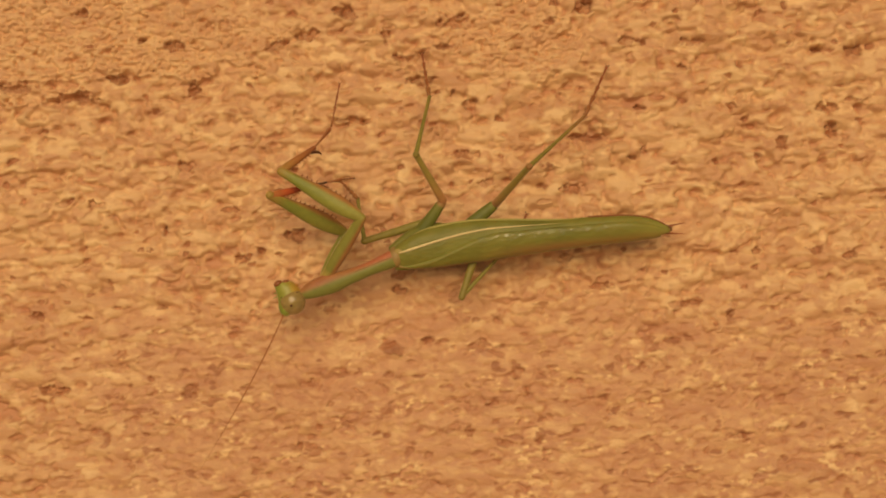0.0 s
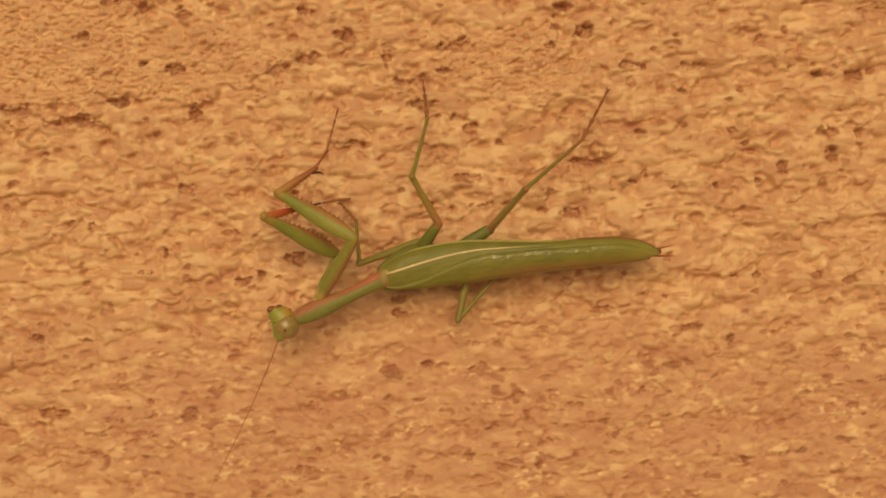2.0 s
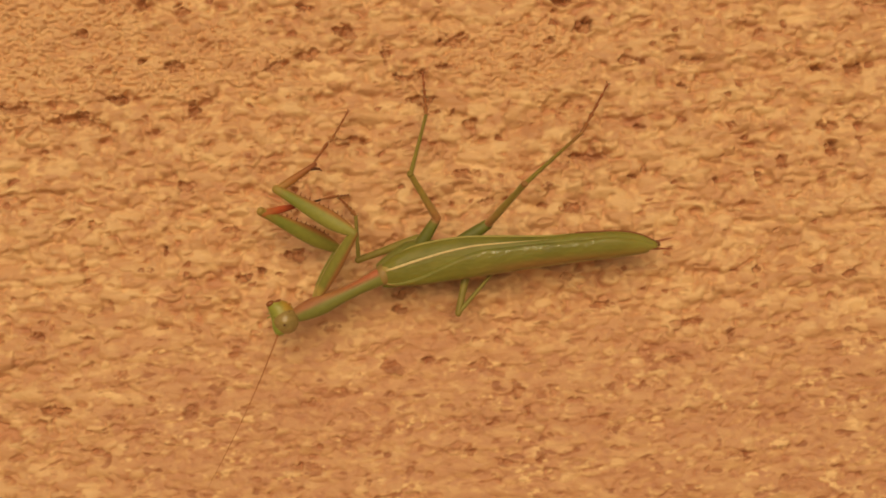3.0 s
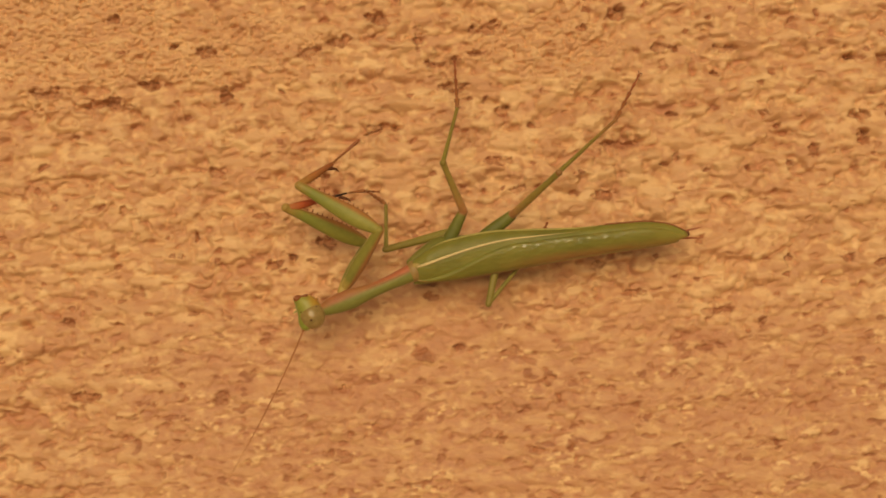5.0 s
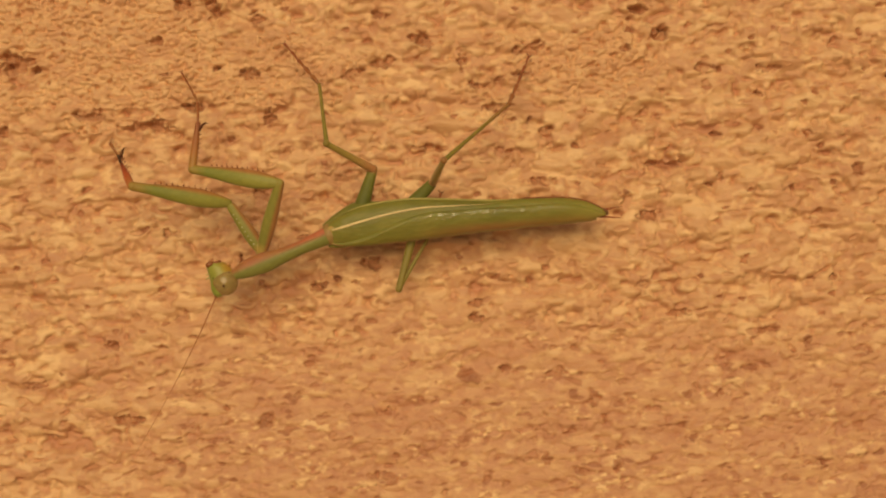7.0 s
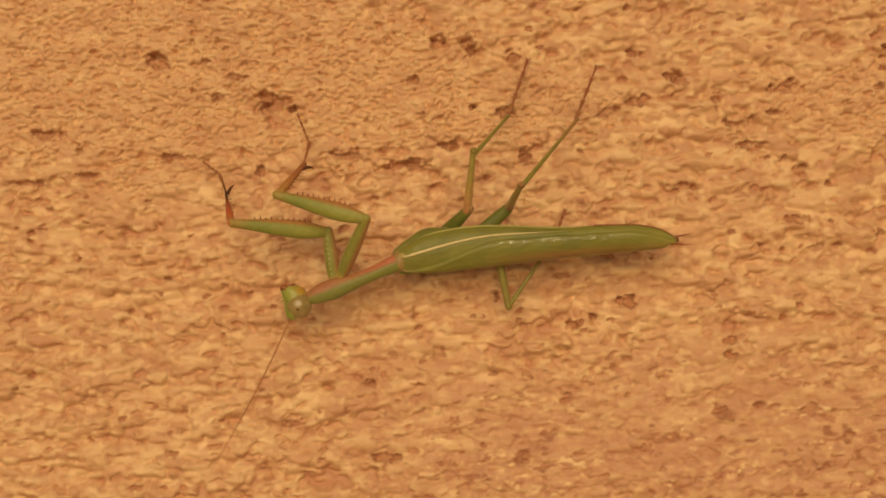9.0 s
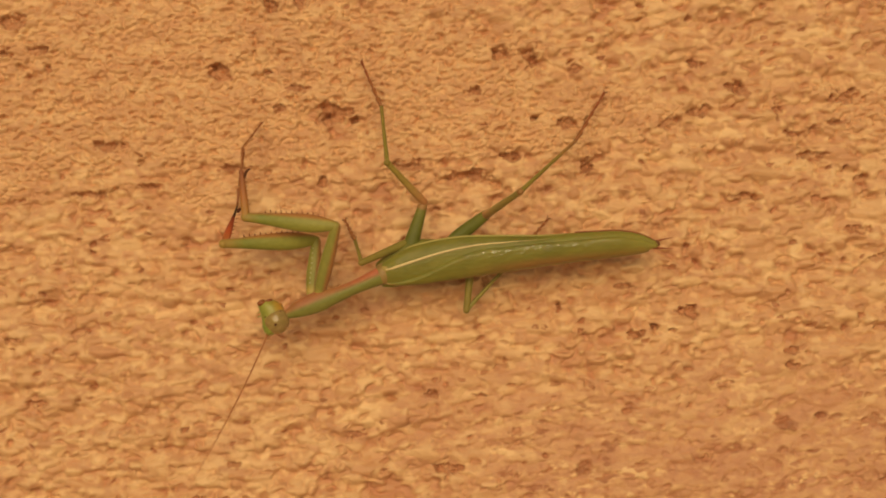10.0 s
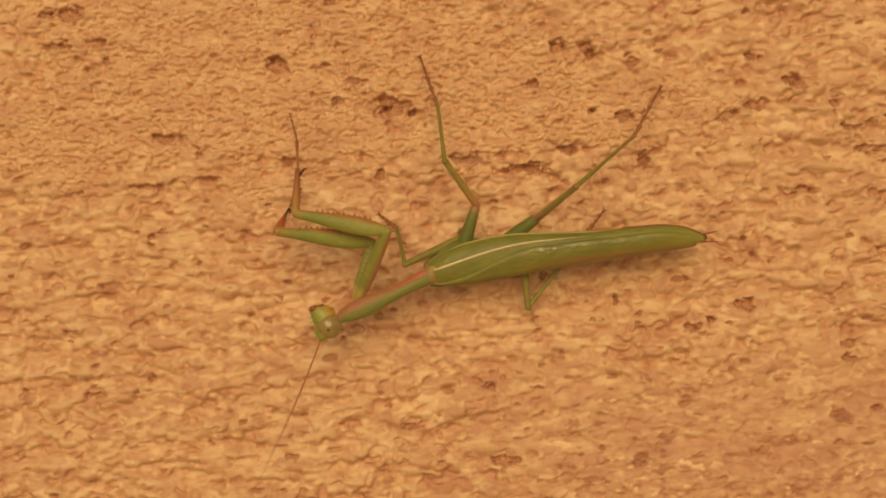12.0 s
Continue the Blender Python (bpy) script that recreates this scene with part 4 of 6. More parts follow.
    key("front_near_coxa", [
        (0, -11.27, -1.57, 0.40, -1.8, -27.0, 51.9),
        (1, -10.83, -1.65, 0.50, -1.2, -30.4, 51.5),
        (2.5, -10.06, -1.50, 0.68, -1.2, -27.4, 53.1),
        (4.8, -11.13, -0.43, 0.37, -1.7, -32.0, 50.2),
        (5.5, -10.07, -1.04, 0.41, -1.1, -36.4, 52.5),
        (5.8, -10.62, -1.59, 0.39, -1.7, -30.6, 55.2),
        (6, -10.48, -0.75, 0.45, -1.7, -32.9, 65.3),
        (6.1, -11.19, -1.07, 0.54, -1.9, -18.5, 80.1),
        (6.2, -10.38, -1.46, 0.55, -1.9, -17.4, 75.2),
        (6.4, -10.10, -1.59, 0.38, -1.2, -28.3, 68.9),
        (6.5, -10.54, -2.09, 0.73, -1.3, -12.8, 85.4),
        (6.6, -10.78, -2.16, 1.04, -1.1, -8.6, 88.3),
        (6.8, -10.88, -1.11, 0.53, -1.3, -27.8, 70.2),
        (7, -10.84, -1.39, 0.52, -1.2, -25.4, 67.8),
        (7.2, -11.05, -2.01, 1.26, -1.1, -21.6, 59.4),
        (7.4, -10.39, -0.34, 0.72, -1.7, -38.7, 51.9),
        (7.5, -10.01, -1.86, 0.57, -1.8, -35.1, 57.9),
        (7.7, -9.97, -1.14, 0.68, -1.3, -32.5, 79.8),
        (8.1, -9.86, -1.26, 0.67, -0.8, -32.9, 73.5),
        (8.5, -9.76, -1.38, 0.66, -0.4, -32.8, 67.0),
        (8.9, -9.65, -1.49, 0.64, 0.0, -32.3, 60.5),
        (9.3, -9.54, -1.60, 0.62, 0.4, -31.4, 54.1),
        (9.5, -9.70, -1.88, 0.63, -0.2, -31.6, 43.7),
        (9.7, -9.65, -2.63, 0.73, -0.1, -21.7, 50.0),
        (10, -10.58, -1.98, 0.65, -0.8, -18.9, 68.5),
        (10.5, -10.11, -1.43, 0.90, -0.7, -19.1, 79.5),
        (11, -11.02, -1.25, 0.67, -0.4, -28.6, 62.4),
        (12, -11.51, -1.17, 0.66, -0.3, -27.2, 58.4),
    ])
    key("front_near_femur", [
        (0, -4.88, 6.59, 5.69, -1.2, 2.2, 144.1),
        (1, -4.61, 6.19, 6.38, -0.8, 4.5, 143.3),
        (2.5, -3.80, 6.84, 6.09, -0.8, 12.9, 144.6),
        (4.8, -4.83, 7.13, 6.53, -1.2, 7.4, 142.5),
        (5.5, -4.43, 6.33, 7.26, -0.7, 6.4, 145.2),
        (5.8, -4.92, 6.61, 6.31, -1.0, 6.9, 146.1),
        (6, -6.42, 8.09, 6.73, -0.8, 21.2, 151.2),
        (6.1, -9.29, 9.82, 4.25, -0.6, 15.0, 162.0),
        (6.2, -7.52, 9.31, 4.03, -0.7, 5.9, 158.6),
        (6.4, -6.48, 7.82, 5.80, -0.5, 2.6, 154.7),
        (6.5, -9.61, 9.42, 3.34, -0.3, -3.1, 165.5),
        (6.6, -10.41, 10.27, 2.91, -0.4, 8.4, 156.2),
        (6.8, -7.43, 8.50, 5.90, -0.3, 15.8, 165.4),
        (7, -6.88, 8.31, 5.50, -0.3, 11.6, 165.7),
        (7.2, -5.41, 7.53, 5.64, -0.5, 17.8, 156.8),
        (7.4, -4.74, 6.86, 8.04, -0.8, 17.5, 154.6),
        (7.5, -4.93, 6.23, 7.28, -0.7, 15.6, 158.6),
        (7.7, -8.20, 8.68, 7.04, 0.1, 6.5, -177.2),
        (8.1, -7.10, 8.08, 6.96, -0.1, 5.8, 175.7),
        (8.5, -5.99, 7.50, 6.88, -0.1, 5.1, 168.5),
        (8.9, -4.87, 6.95, 6.77, 0.0, 4.3, 161.5),
        (9.3, -3.74, 6.42, 6.66, 0.2, 3.4, 155.0),
        (9.5, -2.52, 4.97, 6.74, -0.1, 4.3, 149.1),
        (9.7, -2.68, 5.70, 5.05, -0.1, -3.6, 148.8),
        (10, -6.52, 8.33, 4.45, -0.2, 5.3, 168.3),
        (10.5, -8.08, 9.58, 4.79, -0.0, 9.9, 178.3),
        (11, -6.33, 7.73, 6.20, -0.1, 3.3, 165.0),
        (12, -6.10, 7.62, 5.96, -0.1, 3.7, 161.3),
    ])
    key("front_near_tibia", [
        (0, -16.63, 15.10, 5.12, -1.3, 29.9, 32.7),
        (1, -16.18, 14.82, 5.24, -0.7, 29.3, 28.7),
        (2.5, -15.10, 14.89, 2.92, -0.7, 8.7, 30.0),
        (4.8, -16.21, 15.87, 4.68, -1.1, 35.7, 27.7),
        (5.5, -16.43, 14.68, 5.62, -0.7, 24.8, 31.9),
        (5.8, -16.92, 14.68, 4.55, -0.9, 27.1, 28.2),
        (6, -18.21, 14.58, 1.51, -1.5, -18.7, 66.1),
        (6.1, -22.60, 14.13, 0.50, -2.0, -25.1, 86.4),
        (6.2, -20.96, 14.59, 2.54, -1.9, -1.5, 89.6),
        (6.4, -19.91, 14.17, 5.12, -1.2, 20.4, 74.0),
        (6.5, -23.31, 12.97, 4.12, -1.3, 26.7, 114.1),
        (6.6, -23.32, 15.95, 0.82, -1.1, -9.3, 96.3),
        (6.8, -20.88, 12.02, 1.97, -1.2, -7.2, 74.1),
        (7, -20.62, 11.81, 2.59, -1.1, 3.9, 79.1),
        (7.2, -17.87, 12.87, 1.29, -0.8, -9.2, 40.0),
        (7.4, -16.95, 12.65, 3.77, -2.1, 40.7, 66.9),
        (7.5, -17.81, 11.28, 3.41, -1.9, 25.0, 70.7),
        (7.7, -22.00, 8.01, 5.46, -1.5, 41.6, 78.2),
        (8.1, -20.70, 9.11, 5.57, -0.9, 39.3, 67.9),
        (8.5, -19.43, 10.24, 5.66, -0.4, 36.1, 58.1),
        (8.9, -18.18, 11.40, 5.73, 0.0, 32.3, 49.4),
        (9.3, -16.95, 12.59, 5.78, 0.3, 28.2, 42.1),
        (9.5, -14.67, 12.23, 5.68, -0.1, 27.8, 20.2),
        (9.7, -15.16, 13.27, 5.96, -0.1, 32.2, 19.2),
        (10, -20.50, 11.22, 3.13, -0.9, 4.4, 90.0),
        (10.5, -22.05, 9.98, 2.34, -0.6, -6.6, 117.4),
        (11, -20.63, 11.56, 5.34, -0.5, 22.2, 91.5),
        (12, -19.95, 12.30, 5.02, -0.3, 18.0, 80.6),
    ])
    key("front_near_tarsus", [
        (0, -11.34, 18.50, 1.51, -2.2, 42.4, 50.0),
        (1, -10.68, 17.84, 1.72, -1.5, 46.1, 51.2),
        (2.5, -9.33, 18.23, 1.89, -1.6, 44.3, 57.0),
        (4.8, -11.01, 18.60, 0.45, -1.1, -1.0, 34.6),
        (5.5, -10.78, 18.19, 2.54, -0.7, 18.9, 31.7),
        (5.8, -11.23, 17.73, 1.24, -0.9, 2.7, 30.3),
        (6, -15.45, 20.80, 3.82, -2.0, 40.3, 97.5),
        (6.1, -22.20, 20.55, 3.51, -2.2, 38.3, 104.1),
        (6.2, -20.91, 22.16, 2.74, -2.2, 26.7, 94.6),
        (6.4, -18.01, 20.80, 2.55, -1.3, 29.3, 86.8),
        (6.5, -25.92, 18.81, 0.90, -1.2, 25.4, 120.5),
        (6.6, -24.10, 23.03, 1.98, -1.2, 34.8, 111.1),
        (6.8, -18.92, 18.87, 2.88, -1.8, 49.7, 98.8),
        (7, -19.26, 18.87, 2.09, -1.6, 45.6, 95.2),
        (7.2, -12.26, 17.58, 2.49, -1.9, 51.0, 75.1),
        (7.4, -14.85, 17.57, -0.83, -1.7, 28.5, 62.2),
        (7.5, -15.64, 17.49, 0.34, -1.8, 23.5, 66.0),
        (7.7, -20.94, 13.12, 0.84, -1.3, 38.5, 116.7),
        (8.1, -18.73, 13.99, 1.25, -1.0, 42.3, 105.4),
        (8.5, -16.53, 14.91, 1.64, -0.5, 45.0, 92.4),
        (8.9, -14.34, 15.88, 2.00, 0.0, 45.9, 78.9),
        (9.3, -12.17, 16.90, 2.33, 0.5, 45.4, 66.5),
        (9.5, -8.79, 14.39, 2.37, -0.3, 52.9, 41.0),
        (9.7, -9.42, 15.27, 2.13, -0.2, 45.1, 41.9),
        (10, -20.50, 18.37, 2.59, -1.2, 43.0, 87.3),
        (10.5, -26.24, 18.07, 3.39, -0.8, 46.3, 119.3),
        (11, -20.81, 18.30, 2.59, -0.5, 30.2, 93.4),
        (12, -18.81, 19.19, 2.75, -0.4, 30.5, 87.7),
    ])
    key("front_near_tip", [
        (0, -8.52, 21.87, -2.50, -2.0, 5.0, 73.7),
        (1, -8.11, 21.04, -2.54, -1.3, 5.7, 74.7),
        (2.5, -7.04, 21.75, -2.22, -1.2, 25.7, 65.8),
        (4.8, -4.99, 22.75, 0.58, -1.1, 61.1, 24.3),
        (5.5, -6.05, 21.11, 0.63, -1.9, 73.7, 39.3),
        (5.8, -5.88, 20.86, 0.96, -4.5, 73.7, 60.7),
        (6, -16.04, 25.29, -0.03, -2.6, 73.7, 99.4),
        (6.1, -23.35, 25.12, -0.22, -2.3, 58.5, 103.7),
        (6.2, -21.34, 27.50, 0.04, -3.0, 73.7, 100.5),
        (6.4, -17.71, 26.01, -0.37, -1.5, 55.4, 81.1),
        (6.5, -28.61, 23.38, -1.63, -1.4, 51.9, 115.4),
        (6.6, -25.86, 27.60, -1.42, -1.0, 43.3, 125.9),
        (6.8, -19.51, 22.66, -1.66, -1.2, 38.4, 108.1),
        (7, -19.64, 23.02, -2.16, -1.0, 31.4, 117.3),
        (7.2, -11.30, 21.16, -2.09, -1.3, 36.9, 97.9),
        (7.4, -12.49, 22.04, -3.59, -1.7, 24.1, 80.8),
        (7.5, -13.42, 22.46, -2.03, -2.0, 40.5, 85.9),
        (7.7, -22.93, 17.09, -2.70, -0.5, 53.4, 156.2),
        (8.1, -19.80, 17.90, -2.44, -0.5, 51.2, 141.5),
        (8.5, -16.69, 18.78, -2.22, -0.3, 47.1, 126.5),
        (8.9, -13.59, 19.72, -2.05, 0.0, 41.7, 113.2),
        (9.3, -10.50, 20.74, -1.92, 0.4, 36.4, 102.6),
        (9.5, -6.13, 16.71, -2.29, -0.3, 46.3, 97.5),
        (9.7, -6.32, 18.05, -2.05, -0.2, 38.1, 96.5),
        (10, -20.30, 22.71, -1.46, -0.8, 45.9, 55.0),
        (10.5, -28.27, 21.69, -0.94, -0.5, 42.0, 133.3),
        (11, -21.12, 23.45, -0.41, -0.5, 47.2, 106.0),
        (12, -18.61, 24.33, -0.29, -0.4, 49.6, 102.6),
    ])
    key("front_far_coxa", [
        (0, -11.73, -1.99, -0.55, -1.9, 19.2, 60.4),
        (1, -11.27, -2.00, -0.14, -1.3, 29.4, 54.7),
        (2.5, -10.55, -1.85, -0.45, -1.3, 27.5, 61.4),
        (4.8, -11.58, -0.75, -0.54, -1.7, 20.7, 53.7),
        (5.5, -10.62, -1.44, -0.31, -1.1, 24.3, 59.2),
        (5.8, -11.17, -2.00, -0.62, -1.6, 16.8, 60.0),
        (6, -11.00, -1.14, 0.05, -1.7, 27.2, 73.8),
        (6.1, -11.75, -1.46, -0.27, -1.8, 6.3, 77.8),
        (6.2, -10.97, -1.84, -0.86, -2.1, -28.8, 77.3),
        (6.4, -10.66, -2.00, -0.39, -1.2, -22.7, 74.9),
        (6.5, -11.12, -2.50, -0.34, -1.3, -17.6, 82.7),
        (6.6, -11.83, -2.11, -0.29, -1.0, 0.6, 111.6),
        (6.8, -11.86, -0.98, -0.22, -1.1, -5.0, 119.2),
        (7, -11.36, -1.34, -0.21, -1.0, -7.0, 119.2),
        (7.2, -11.26, -2.02, -0.06, -1.3, -10.9, 83.9),
        (7.4, -11.01, -0.73, -0.47, -1.8, -22.4, 72.7),
        (7.5, -11.50, -2.68, -0.41, -1.8, -13.8, 77.6),
        (7.7, -10.07, -1.16, -0.16, -1.2, 21.6, 79.1),
        (8.1, -10.31, -1.47, -0.18, -0.8, 13.2, 83.4),
        (8.5, -10.55, -1.78, -0.19, -0.4, 4.4, 87.5),
        (8.9, -10.78, -2.10, -0.20, 0.0, -4.5, 91.4),
        (9.3, -11.01, -2.42, -0.20, 0.4, -12.8, 95.0),
        (9.5, -11.16, -2.31, -0.53, -0.3, -28.9, 76.2),
        (9.7, -11.33, -2.50, -0.11, -0.2, -7.5, 82.8),
        (10, -11.76, -1.43, -0.32, -0.8, 8.4, 79.3),
        (10.5, -10.51, -0.94, 0.75, -0.8, 39.4, 85.8),
        (11, -11.50, -1.25, -0.34, -0.4, -11.6, 72.7),
        (12, -11.99, -1.13, -0.05, -0.3, -9.2, 65.7),
    ])
    key("front_far_femur", [
        (0, -7.90, 4.75, -3.26, -1.3, -32.5, 147.9),
        (1, -7.29, 3.64, -4.03, -0.9, -29.7, 144.1),
        (2.5, -7.07, 4.52, -4.23, -0.8, -30.9, 147.1),
        (4.8, -7.05, 5.41, -3.43, -1.1, -20.9, 147.7),
        (5.5, -6.82, 4.93, -3.67, -0.6, -28.8, 151.3),
        (5.8, -7.16, 4.96, -3.04, -1.0, -27.0, 149.9),
        (6, -9.08, 5.48, -3.50, -0.8, -30.6, 153.3),
        (6.1, -10.11, 6.10, -1.12, -0.5, -19.3, 165.0),
        (6.2, -9.49, 4.70, 2.83, -0.6, -12.1, 161.1),
        (6.4, -8.77, 5.02, 2.64, -0.3, -4.5, 166.0),
        (6.5, -10.16, 5.05, 2.08, -0.2, -7.8, 168.8),
        (6.6, -15.04, 5.99, -0.38, 0.1, -15.4, -175.6),
        (6.8, -16.29, 6.96, 0.58, -0.3, -18.9, 166.6),
        (7, -15.56, 6.16, 0.85, -0.3, -18.5, 166.0),
        (7.2, -10.44, 5.57, 1.41, -0.1, -11.8, 177.5),
        (7.4, -8.85, 6.20, 2.52, -0.4, -6.4, 165.8),
        (7.5, -9.84, 4.87, 1.49, -0.3, -11.0, 169.4),
        (7.7, -8.70, 5.93, -3.03, -0.1, -29.7, 173.7),
        (8.1, -9.47, 5.79, -1.89, -0.1, -25.0, 172.5),
        (8.5, -10.23, 5.63, -0.75, -0.1, -20.2, 171.4),
        (8.9, -10.97, 5.46, 0.40, 0.0, -15.5, 170.5),
        (9.3, -11.69, 5.28, 1.56, 0.1, -11.0, 169.7),
        (9.5, -9.53, 4.33, 3.24, -0.0, -6.1, 178.1),
        (9.7, -10.31, 5.53, 0.95, -0.0, -13.3, 177.3),
        (10, -10.25, 6.58, -1.53, -0.1, -20.6, 176.5),
        (10.5, -10.09, 4.83, -4.00, -0.2, -33.5, 161.4),
        (11, -9.30, 5.80, 1.17, -0.1, -14.3, 166.4),
        (12, -8.69, 6.17, 1.25, -0.1, -13.7, 165.6),
    ])
    key("front_far_tibia", [
        (0, -18.53, 11.43, 4.74, -0.4, 28.2, 10.2),
        (1, -17.86, 11.30, 3.43, -0.3, 33.3, 10.6),
        (2.5, -17.71, 11.39, 3.36, -0.2, 25.5, 9.5),
        (4.8, -18.74, 12.80, 1.85, -0.2, 17.0, 6.3),
        (5.5, -18.22, 11.17, 3.48, -0.3, 10.2, 13.9),
        (5.8, -18.55, 11.55, 3.66, -0.2, 14.5, 7.3),
        (6, -20.76, 11.36, 4.22, -1.4, 52.6, 33.1),
        (6.1, -23.90, 9.78, 3.87, -2.9, 51.2, 87.1),
        (6.2, -23.01, 9.32, 5.88, -2.8, 49.4, 106.7),
        (6.4, -23.34, 8.67, 3.83, -1.5, 46.2, 117.5),
        (6.5, -25.96, 8.18, 4.28, -1.4, 57.1, 143.5),
        (6.6, -28.68, 4.94, 3.39, -0.2, 48.5, 173.9),
        (6.8, -30.03, 10.24, 5.42, -1.3, 47.8, 131.5),
        (7, -29.63, 9.66, 5.72, -1.4, 47.3, 119.9),
        (7.2, -24.83, 6.20, 4.42, -2.0, 52.7, 103.4),
        (7.4, -24.18, 10.09, 4.31, -2.7, 52.0, 102.5),
        (7.5, -24.88, 7.68, 4.46, -2.9, 52.3, 101.7),
        (7.7, -21.65, 7.35, 4.41, -1.8, 52.4, 76.8),
        (8.1, -22.90, 7.55, 4.42, -1.2, 53.3, 85.6),
        (8.5, -24.15, 7.73, 4.44, -0.6, 53.5, 94.7),
        (8.9, -25.41, 7.88, 4.47, 0.0, 53.1, 103.8),
        (9.3, -26.67, 8.01, 4.52, 0.6, 52.0, 112.4),
        (9.5, -24.72, 4.84, 4.87, -0.5, 61.8, 98.4),
        (9.7, -25.25, 6.24, 4.47, -0.3, 54.0, 94.6),
        (10, -24.20, 7.43, 3.71, -1.3, 50.4, 74.7),
        (10.5, -22.34, 8.95, 4.56, -1.3, 62.0, 67.2),
        (11, -23.41, 9.22, 4.87, -0.9, 62.0, 76.7),
        (12, -23.12, 9.88, 4.88, -0.7, 65.5, 68.0),
    ])
    key("front_far_tarsus", [
        (0, -10.01, 12.97, 0.09, -0.3, 34.3, 7.4),
        (1, -9.78, 12.81, -1.97, -0.1, -37.2, 2.0),
        (2.5, -8.75, 12.89, -0.98, -0.2, -35.3, 5.6),
        (4.8, -9.01, 13.88, -1.14, 0.3, -50.0, -6.3),
        (5.15, -8.63, 13.75, 0.24, -7.2, -3.5, 1.1),
        (5.5, -8.25, 13.63, 1.63, -0.2, 43.0, 7.6),
        (5.8, -8.72, 12.81, 1.10, -0.5, 40.6, 11.1),
        (5.9, -12.27, 13.69, -1.19, 8.9, -4.6, 20.3),
        (6, -15.82, 14.57, -3.48, -1.2, -49.7, 31.2),
        (6.1, -23.58, 15.91, -3.74, -2.6, -46.3, 80.1),
        (6.15, -24.20, 15.63, -2.61, -16.9, -5.4, 98.1),
        (6.2, -24.82, 15.35, -1.48, -2.2, 35.9, 113.5),
        (6.4, -26.46, 14.68, -3.24, -1.3, -30.8, 108.7),
        (6.5, -30.23, 11.35, -3.92, -1.1, -43.0, 140.1),
        (6.6, -35.17, 5.64, -3.98, -1.1, -50.1, 141.4),
        (6.8, -34.36, 15.12, -1.78, -1.1, 26.2, 124.7),
        (7, -32.89, 15.34, -1.38, -1.1, 28.1, 122.8),
        (7.1, -29.55, 13.65, -2.37, -18.1, -8.5, 101.0),
        (7.2, -26.20, 11.96, -3.35, -1.6, -43.6, 74.2),
        (7.4, -25.48, 15.98, -3.42, -1.4, -2.7, 124.2),
        (7.5, -26.09, 13.49, -3.22, -1.9, 26.2, 110.9),
        (7.7, -20.29, 13.16, -3.34, -1.0, -0.0, 69.1),
        (8.1, -22.45, 13.32, -3.34, -0.7, -8.2, 76.9),
        (8.5, -24.62, 13.44, -3.31, -0.4, -17.9, 86.4),
        (8.9, -26.79, 13.52, -3.25, 0.0, -28.0, 97.8),
        (9.3, -28.96, 13.56, -3.17, 0.4, -37.0, 110.6),
        (9.5, -25.40, 9.40, -3.71, -0.3, -41.1, 91.8),
        (9.7, -25.70, 11.93, -3.39, -0.2, -31.3, 99.2),
        (10, -22.55, 13.47, -3.86, -0.8, 7.7, 80.0),
        (10.5, -20.60, 13.07, -3.87, -0.6, -20.2, 61.6),
        (11, -22.35, 13.67, -3.74, -0.5, 19.4, 90.9),
        (11.5, -21.98, 13.65, -3.85, -15.7, -18.0, 75.4),
        (12, -21.61, 13.62, -3.95, -0.4, -53.5, 50.2),
    ])
